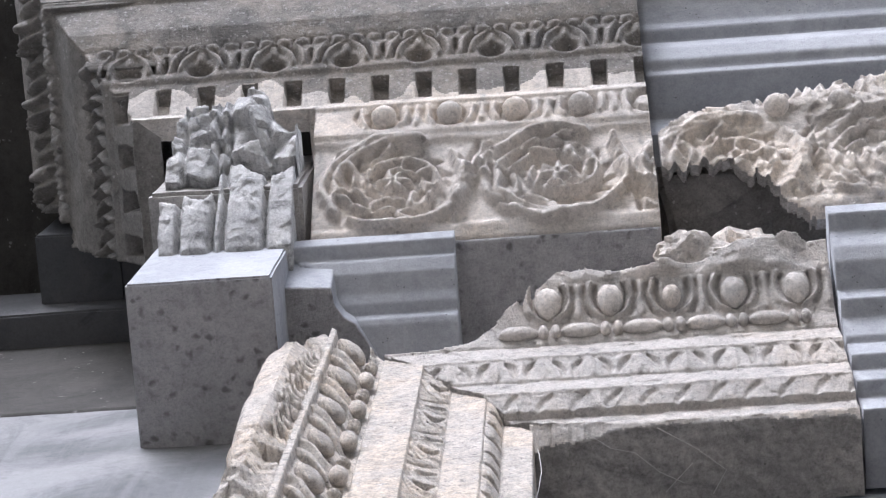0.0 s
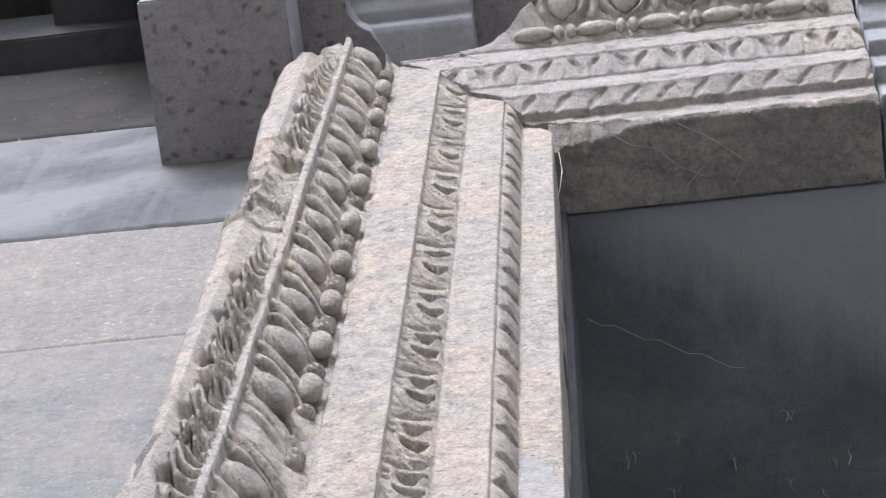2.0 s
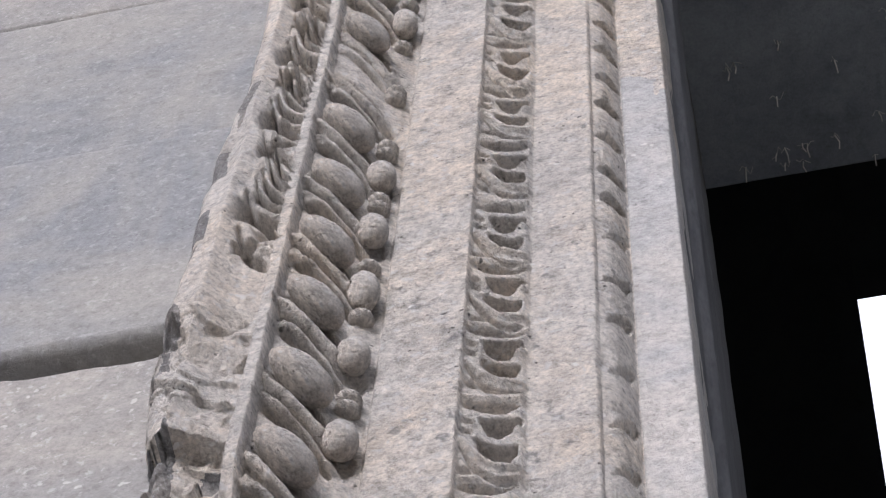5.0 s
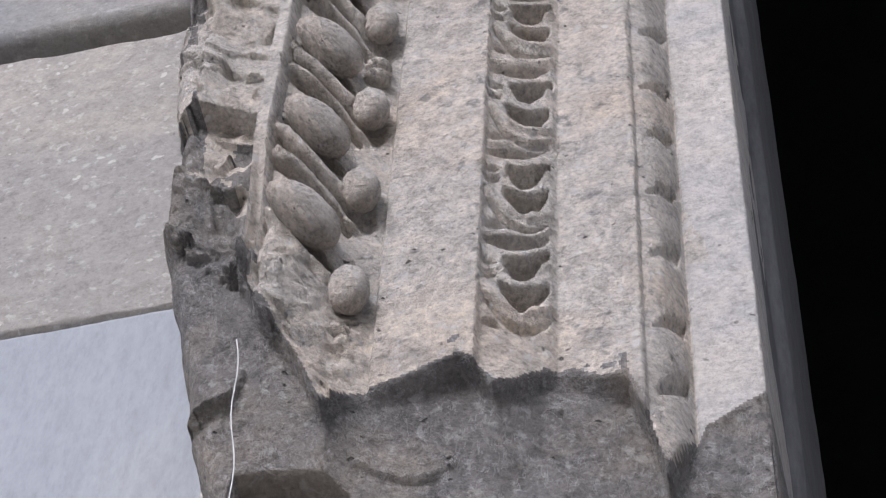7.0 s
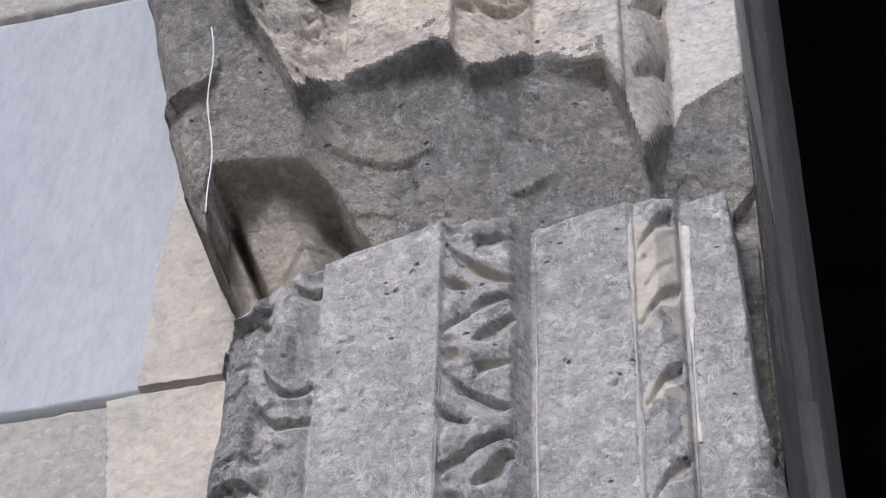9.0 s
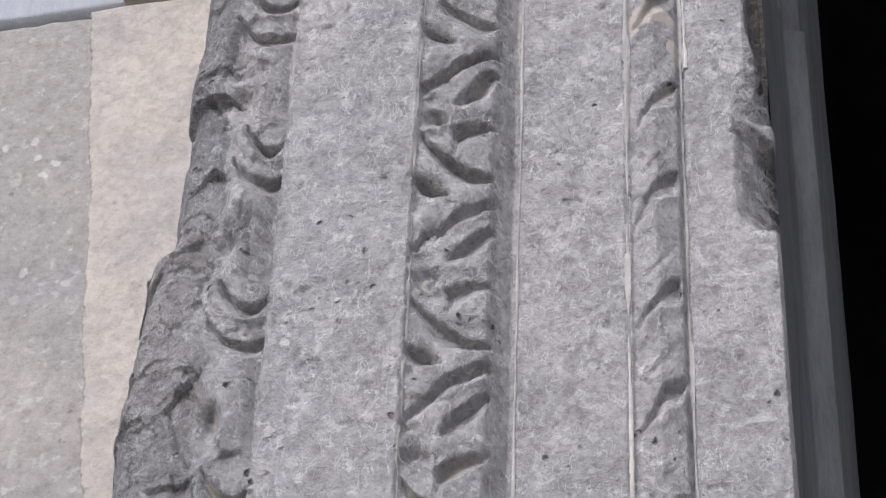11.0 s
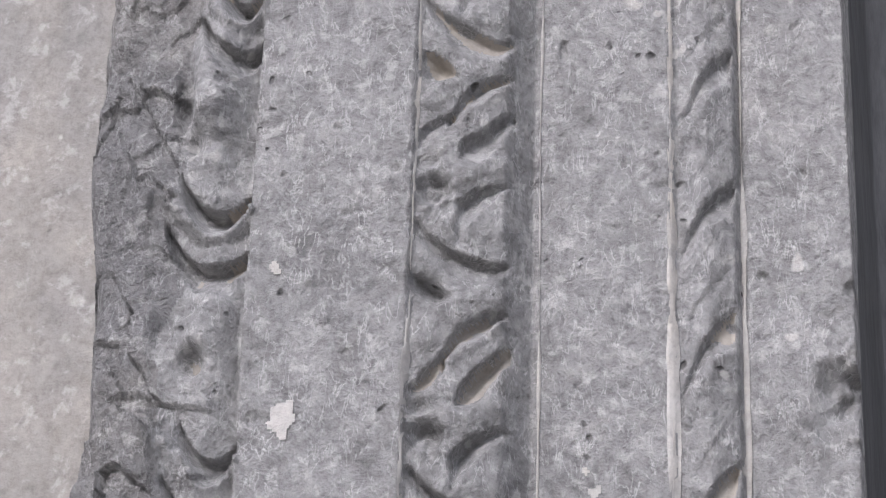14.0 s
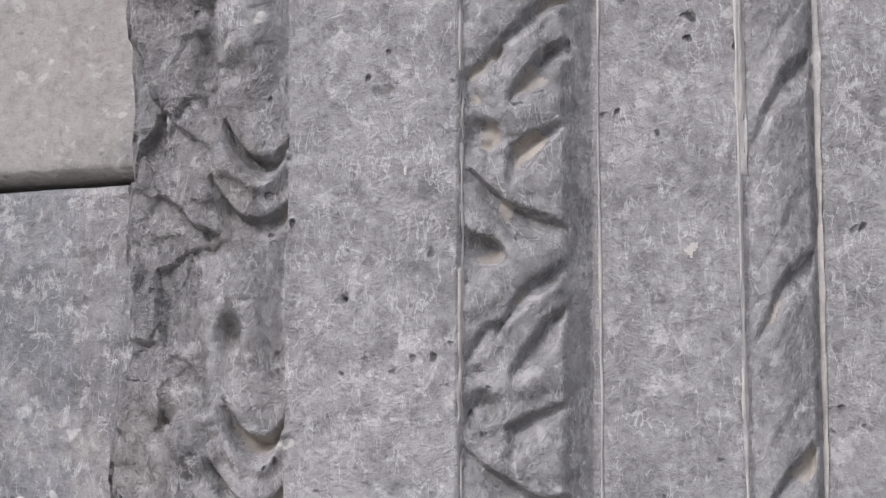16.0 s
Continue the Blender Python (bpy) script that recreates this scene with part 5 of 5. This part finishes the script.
def return_shape(h, x, s):
    X, S = np.meshgrid(x, s, indexing="ij")
    h -= 0.05 * (((X / 0.118) % 1.0 > 0.58) & (S > RS[1] + 0.008) & (S < RS[2] - 0.022))
    a = 0.58
    while a < 1.1:
        for dx, amp, wide in ((0.0, 0.014, 0.012), (0.022, -0.026, 0.008), (0.040, 0.012, 0.010), (0.060, -0.032, 0.011)):
            carve(h, x, s, (a + dx, RS[4] + 0.010), (a + dx + 0.030, RS[5] - 0.004), 0.35, wide, amp)
        lump(h, x, s, (a + 0.02, RS[5] - 0.012), (0.016, 0.012), 0.014)
        a += 0.078
    a = 0.40
    while a < 1.1:
        for k in range(5):
            carve(h, x, s, (a + 0.034 * k, RS[8] + 0.01), (a + 0.052 * k - 0.04, RS[12] - 0.05), 0.40, 0.016, 0.018)
            carve(h, x, s, (a + 0.034 * k + 0.017, RS[8] + 0.02), (a + 0.052 * k - 0.018, RS[12] - 0.06), 0.40, 0.011, -0.022)
        lump(h, x, s, (a + 0.15, RS[10]), (0.028, 0.035), -0.050)
        lump(h, x, s, (a + 0.10, RS[11]), (0.030, 0.030), 0.030)
        a += 0.205
    h[:] = warp(h, X, S, 0.06, 2.5, 2.5, 225)
    h += 0.006 * rough(X, S, 0.08, 221, 5, 0.65)


ret = strip_mesh("carved_return", RETURN_PATH, 0.28, 1.09, 0.005, 0.005, return_shape,
                 lambda X, S, Y, Z: (X > Y + 1.768) & (X < 1.085 - 0.07 * (S > RS[8]) + 0.012 * rough(X, S, 0.05, 225, 3)), -1.0, along="y")
ret.flip_normals()
smooth(ret)
mesh_object("carved_return", ret, DARKENED, cornice, "dark carved end")

# new plain cornice length and the broken scroll fragment under it
NEWC_PATH = [(0.83, 7.82), (0.81, 7.99), (0.70, 8.0), (0.69, 8.03), (0.665, 8.04), (0.64, 8.10), (0.635, 8.20), (0.60, 8.21), (0.59, 8.26), (0.53, 8.34), (0.40, 8.36), (0.39, 8.6)]
new_cornice = new("new_cornice_block")
tagged(new_cornice, "plain blue-grey replacement cornice block with crisp mouldings", "cornice block")
mesh_object("moulding", strip_mesh("moulding", NEWC_PATH, 0.240, 1.80, 0.008, 0.02, None, None, 1.52), NEW, new_cornice)


def fragment_keep(X, S, Y, Z):
    top = np.interp(X, [0.24, 0.30, 0.45, 0.55, 0.75, 0.95], [7.67, 7.69, 7.72, 7.755, 7.80, 7.82]) + 0.012 * rough(X, S, 0.08, 231, 4, 0.6)
    low = np.interp(X, [0.24, 0.36, 0.46, 0.53, 0.60, 0.95], [7.555, 7.56, 7.525, 7.415, 7.39, 7.39]) + 0.012 * rough(X, S, 0.07, 233, 4, 0.6)
    return (Z < top) & (Z > low) & (X > 0.246)


frag = new("frieze_fragment")
tagged(frag, "broken beige frieze fragment with worn acanthus scrolls", "frieze fragment")


def fragment_shape(h, x, s):
    frieze_shape(0.24, 0.9, 241, 0.42, 0.546)(h, x, s)
    X, S = np.meshgrid(x, s, indexing="ij")
    h *= 0.65
    h += 0.014 * shards(X, S, 0.10, 243) + 0.006 * shards(X, S, 0.035, 245)


me = strip_mesh("carved_face", FRIEZE_PATH[:12], 0.24, 0.92, 0.0045, 0.0045, fragment_shape, fragment_keep, lambda X, Y: Y + 0.03, rise=0.03, skirt_slot=1)
smooth(me)
mesh_object("carved_face", me, CORNICE, frag)
# rim faces take the dark colour, as shade inside the hole
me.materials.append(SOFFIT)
# added box, coloured dark to stand in for the cavity's shadow
part("broken_back", box_bm(0.245, 0.95, 0.890, 1.5, 7.60, 7.90, 0.02, 0.04, 11, 12), DARKENED, frag, "added backing coloured dark for the shaded cavity")
for k in range(2):
    set_piece("egg", ROUND, frag, Matrix.Translation((0.543 + 0.158 * k, 0.764, 7.712)) @ Euler((radians(155), 0, 0)).to_matrix().to_4x4())


def boulder(name, at, size, seed, material, label, category):
    bm = bmesh.new()
    bmesh.ops.create_icosphere(bm, subdivisions=4, radius=1.0)
    for v in bm.verts:
        d = v.co.normalized()
        q = d * 1.6 + Vector((seed, seed * 0.7, 0))
        v.co = d * (0.85 + 0.35 * noise.noise(q) + 0.14 * noise.noise(q * 2.7) + 0.05 * noise.noise(q * 8))
        v.co = Vector((v.co.x * size[0], v.co.y * size[1], v.co.z * size[2]))
    ob = part(name, bm, material, None)
    ob.location = at
    tagged(ob, label, category, "packing stones")
    return ob


boulder("rubble_stone", (0.43, 1.09, 7.36), (0.105, 0.10, 0.10), 3, CORNICE, "pale broken rubble stone wedged above the lintel", "rubble")
boulder("rubble_stone", (0.29, 1.06, 7.30), (0.10, 0.08, 0.07), 8, CORNICE, "pale broken rubble stone wedged above the lintel", "rubble")
boulder("rubble_stone", (0.52, 1.12, 7.31), (0.09, 0.10, 0.09), 12, CORNICE, "pale broken rubble stone wedged above the lintel", "rubble")

# ---------------------------------------------------------------- console and new blocks at the corner
# plain new block that stands in for the lower half of the console
cube = part("plain_block", box_bm(-0.972, -0.646, 0.966, 1.50, 6.958, 7.42, 0.005, 0.0012, 3, 6), NEW, None)
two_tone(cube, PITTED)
tagged(cube, "plain grey replacement stone block with pitted underside coloured darker for shade", "stone block")


def console_shape(h, x, s):
    X, S = np.meshgrid(x, s, indexing="ij")
    n = s[-1]
    u = (X + 0.955) / 0.32
    f = S / n
    for c in (0.16, 0.42, 0.50, 0.80):
        h -= 0.030 * np.clip(1 - np.abs(u - c - 0.02 * rough(X, S, 0.2, 250, 2)) / 0.030, 0, 1) * np.clip(1.5 - 1.2 * f, 0, 1)
    for c in (0.28, 0.64):
        h += 0.012 * np.exp(-((u - c) / 0.10) ** 2)
    crack = f - (0.40 + 0.10 * np.interp(u, [0, 0.2, 0.35, 0.5, 0.75, 1.0], [-0.9, -0.2, -0.9, 0.2, 0.7, 0.9])) - 0.03 * rough(X, S, 0.06, 253, 3)
    h -= 0.15 * (np.abs(crack + 0.04 * np.sin(u * 9)) < 0.045 + 0.03 * rough(X, S, 0.10, 254, 2))
    head = np.clip((f - 0.42) * 5, 0, 1)
    h += head * (0.034 * shards(X, S, 0.12, 255, 0.7) + 0.016 * shards(X, S, 0.05, 256)) + 0.004 * shards(X, S, 0.03, 257)
    h -= 0.14 * np.clip(1.6 * np.exp(-((u - 0.90) / 0.09) ** 2 - ((f - 0.84) / 0.09) ** 2), 0, 1)


console = new("console_bracket")
tagged(console, "broken fluted stone console bracket, pale and fractured", "bracket")
CONSOLE_PATH = [(0.960, 7.30), (0.905, 7.36), (0.850, 7.44), (0.790, 7.54), (0.735, 7.63), (0.690, 7.71), (0.655, 7.78), (0.66, 7.84)]


def console_edge(X, S, Z):
    return (X > -0.955 + 0.03 * np.clip((Z - 7.45) / 0.3, 0, 1) + 0.008 * rough(X, S, 0.06, 261, 3)) & (Z < 7.77 + 0.03 * rough(X, S, 0.12, 263, 3))


split = stations(CONSOLE_PATH)[-1] * 0.36
me = strip_mesh("lower_fluting", CONSOLE_PATH, -0.955, -0.632, 0.004, 0.004, console_shape, lambda X, S, Y, Z: console_edge(X, S, Z) & (S <= split), 1.30)
mesh_object("lower_fluting", me, BROKEN, console)
me = strip_mesh("broken_head", CONSOLE_PATH, -0.955, -0.632, 0.004, 0.004, console_shape, lambda X, S, Y, Z: console_edge(X, S, Z) & (S > split - 0.004), 1.30)
mesh_object("broken_head", me, BROKEN, console, "fractured pale head")

# plain new crown moulding beside it, its end mitred back
CROWN_PATH = [(1.24, 7.20), (1.232, 7.205), (1.150, 7.225), (1.135, 7.235), (1.130, 7.262), (1.105, 7.266), (1.085, 7.285), (1.040, 7.300), (1.012, 7.325), (1.010, 7.345), (0.975, 7.350), (0.965, 7.395)]


def crown_keep(X, S, Y, Z):
    return X > np.interp(Y, [0.96, 1.00, 1.04, 1.10, 1.16, 1.24], [-0.660, -0.655, -0.560, -0.550, -0.510, -0.450])


crown = new("crown_moulding_block")
tagged(crown, "new pale-grey crown moulding block with a mitred end", "moulding block")
mesh_object("moulding", strip_mesh("moulding", CROWN_PATH, -0.66, -0.252, 0.005, 0.005, None, crown_keep, 1.45), NEW, crown)

bm = bmesh.new()
rim = [(-0.652, 1.40), (-0.652, 1.040), (-0.540, 1.048), (-0.535, 1.088), (-0.516, 1.118), (-0.490, 1.135), (-0.445, 1.215), (-0.430, 1.40)]
low_ring = [bm.verts.new((x, y, 7.195)) for x, y in rim]
top_ring = [bm.verts.new((x, y - 0.036 * (y < 1.05), 7.385)) for x, y in rim]
bm.faces.new(low_ring)
bm.faces.new(top_ring[::-1])
for k in range(len(rim)):
    bm.faces.new((low_ring[k - 1], low_ring[k], top_ring[k], top_ring[k - 1]))
bmesh.ops.recalc_face_normals(bm, faces=bm.faces[:])
bmesh.ops.bevel(bm, geom=bm.edges[:], offset=0.003, segments=1, affect="EDGES")
end = part("end_block", bm, NEW, crown, "plain end with dark underside")
two_tone(end, PITTED)

# plain blocks under the cornice's open end; dark colour holds their underside shade
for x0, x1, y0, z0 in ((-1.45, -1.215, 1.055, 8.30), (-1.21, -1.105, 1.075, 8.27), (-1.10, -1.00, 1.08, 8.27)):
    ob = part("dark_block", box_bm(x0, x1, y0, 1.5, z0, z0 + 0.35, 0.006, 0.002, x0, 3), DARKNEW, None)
    tagged(ob, "plain stone block under the cornice end, coloured dark for shade", "stone block", "dark blocks")
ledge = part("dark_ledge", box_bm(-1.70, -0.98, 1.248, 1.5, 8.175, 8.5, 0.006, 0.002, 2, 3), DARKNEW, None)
tagged(ledge, "blue-grey stone ledge along the wall, coloured dark for shade", "ledge")

# added slab: a dark background above the cornice that also blocks light
shade_slab = part("eaves_slab", box_bm(-4.0, 2.4, 0.285, 1.5, 8.82, 9.10, 0.02, 0.006, 4, 5), OLIVE, None)
tagged(shade_slab, "added dark slab that closes and shades the top of the cornice", "slab", kind="structure")

# ---------------------------------------------------------------- cella behind the doorway
# walls and ceiling carry the room's darkness in their colour
inside = new("cella_walls")
tagged(inside, "stone walls of the room behind the doorway, coloured near black as unlit", "wall", kind="structure")
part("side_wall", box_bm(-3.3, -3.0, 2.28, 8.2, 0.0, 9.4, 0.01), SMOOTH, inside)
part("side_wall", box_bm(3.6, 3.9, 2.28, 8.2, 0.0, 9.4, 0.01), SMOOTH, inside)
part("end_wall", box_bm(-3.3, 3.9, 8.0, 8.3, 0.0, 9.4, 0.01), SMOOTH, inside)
ceiling = new("ceiling")
tagged(ceiling, "stone ceiling coloured near black as unlit, with a square opening to the sky", "ceiling", kind="structure")
OPEN_X, OPEN_Y, CEIL = (0.285, 1.15), (3.855, 4.85), 9.0
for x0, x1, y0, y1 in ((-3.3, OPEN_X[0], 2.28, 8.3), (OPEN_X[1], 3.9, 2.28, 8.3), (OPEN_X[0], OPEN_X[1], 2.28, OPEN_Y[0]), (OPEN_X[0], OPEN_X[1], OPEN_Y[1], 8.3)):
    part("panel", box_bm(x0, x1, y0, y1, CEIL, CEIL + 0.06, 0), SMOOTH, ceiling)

glow = bpy.data.materials.new("bright_sky")
glow.use_nodes = True
gp = glow.node_tree.nodes["Principled BSDF"]
gp.inputs["Base Color"].default_value = (0.9, 0.93, 1.0, 1)
gp.inputs["Emission Color"].default_value = (1.0, 1.0, 1.0, 1)
gp.inputs["Emission Strength"].default_value = 1.1
tagged(part("backdrop", box_bm(-0.8, 2.4, 3.0, 6.4, 9.9, 9.92, 0), glow, None), "bright white sky beyond the roof opening", "sky", kind="structure")

# dusty threads hanging under the inner lintel
def thread(points, thick=0.0016):
    cu = bpy.data.curves.new("cobweb", "CURVE")
    cu.dimensions, cu.bevel_depth, cu.bevel_resolution = "3D", thick, 1
    sp = cu.splines.new("POLY")
    sp.points.add(len(points) - 1)
    for q, co in zip(sp.points, points):
        q.co = (*co, 1)
    cu.materials.append(WEB)
    ob = new("cobweb", cu)
    tagged(ob, "grey dusty cobweb strand hanging from the stone", "cobweb", "cobwebs")
    return ob


for k in range(22):
    cx, cy = -0.02 + 0.55 * rng.random(), 2.325 - 0.35 * rng.random() ** 2
    n = 5
    lean = 0.003 + 0.006 * rng.random()
    run = [(cx + lean * (i - 2), cy + 0.006 * rng.normal(), 6.7205 - 0.003 * abs(rng.normal())) for i in range(n)]
    thread(run, 0.0008)
    drop = 0.035 + 0.05 * rng.random()
    thread([(cx, cy, 6.722), (cx + 0.003 * rng.normal(), cy, 6.722 - 0.5 * drop), (cx + 0.004 * rng.normal(), cy, 6.722 - drop)], 0.0017)
thread([(-0.06 + 0.03 * i, 1.72 + 0.014 * i + 0.006 * math.sin(i * 2.1), 6.719) for i in range(12)], 0.0009)
thread([(-0.085, 1.33, 6.70), (-0.080, 1.32, 6.62), (-0.076, 1.33, 6.52), (-0.083, 1.34, 6.42), (-0.089, 1.33, 6.30)], 0.0011)
thread([(0.17, 1.30, 6.700), (0.25, 1.35, 6.699), (0.31, 1.40, 6.699), (0.28, 1.45, 6.699)], 0.0010)

# a pale root thread down the broken foot of the jamb, and one over the dentils
thread([(-0.5130 + 0.0022 * math.sin(0.8 * i) + 0.0012 * i, 1.120 + 0.0008 * i, 3.288 - 0.0165 * i) for i in range(15)], 0.0006)
thread([(0.146, 0.655, 7.925), (0.149, 0.680, 7.895), (0.159, 0.716, 7.845)], 0.0035)
thread([(0.02 + 0.05 * i, 1.30 + 0.03 * i + 0.01 * math.sin(i * 2.3), 6.697) for i in range(5)], 0.0008)
thread([(0.18 + 0.02 * i, 1.44 - 0.02 * i, 6.697) for i in range(4)], 0.0008)
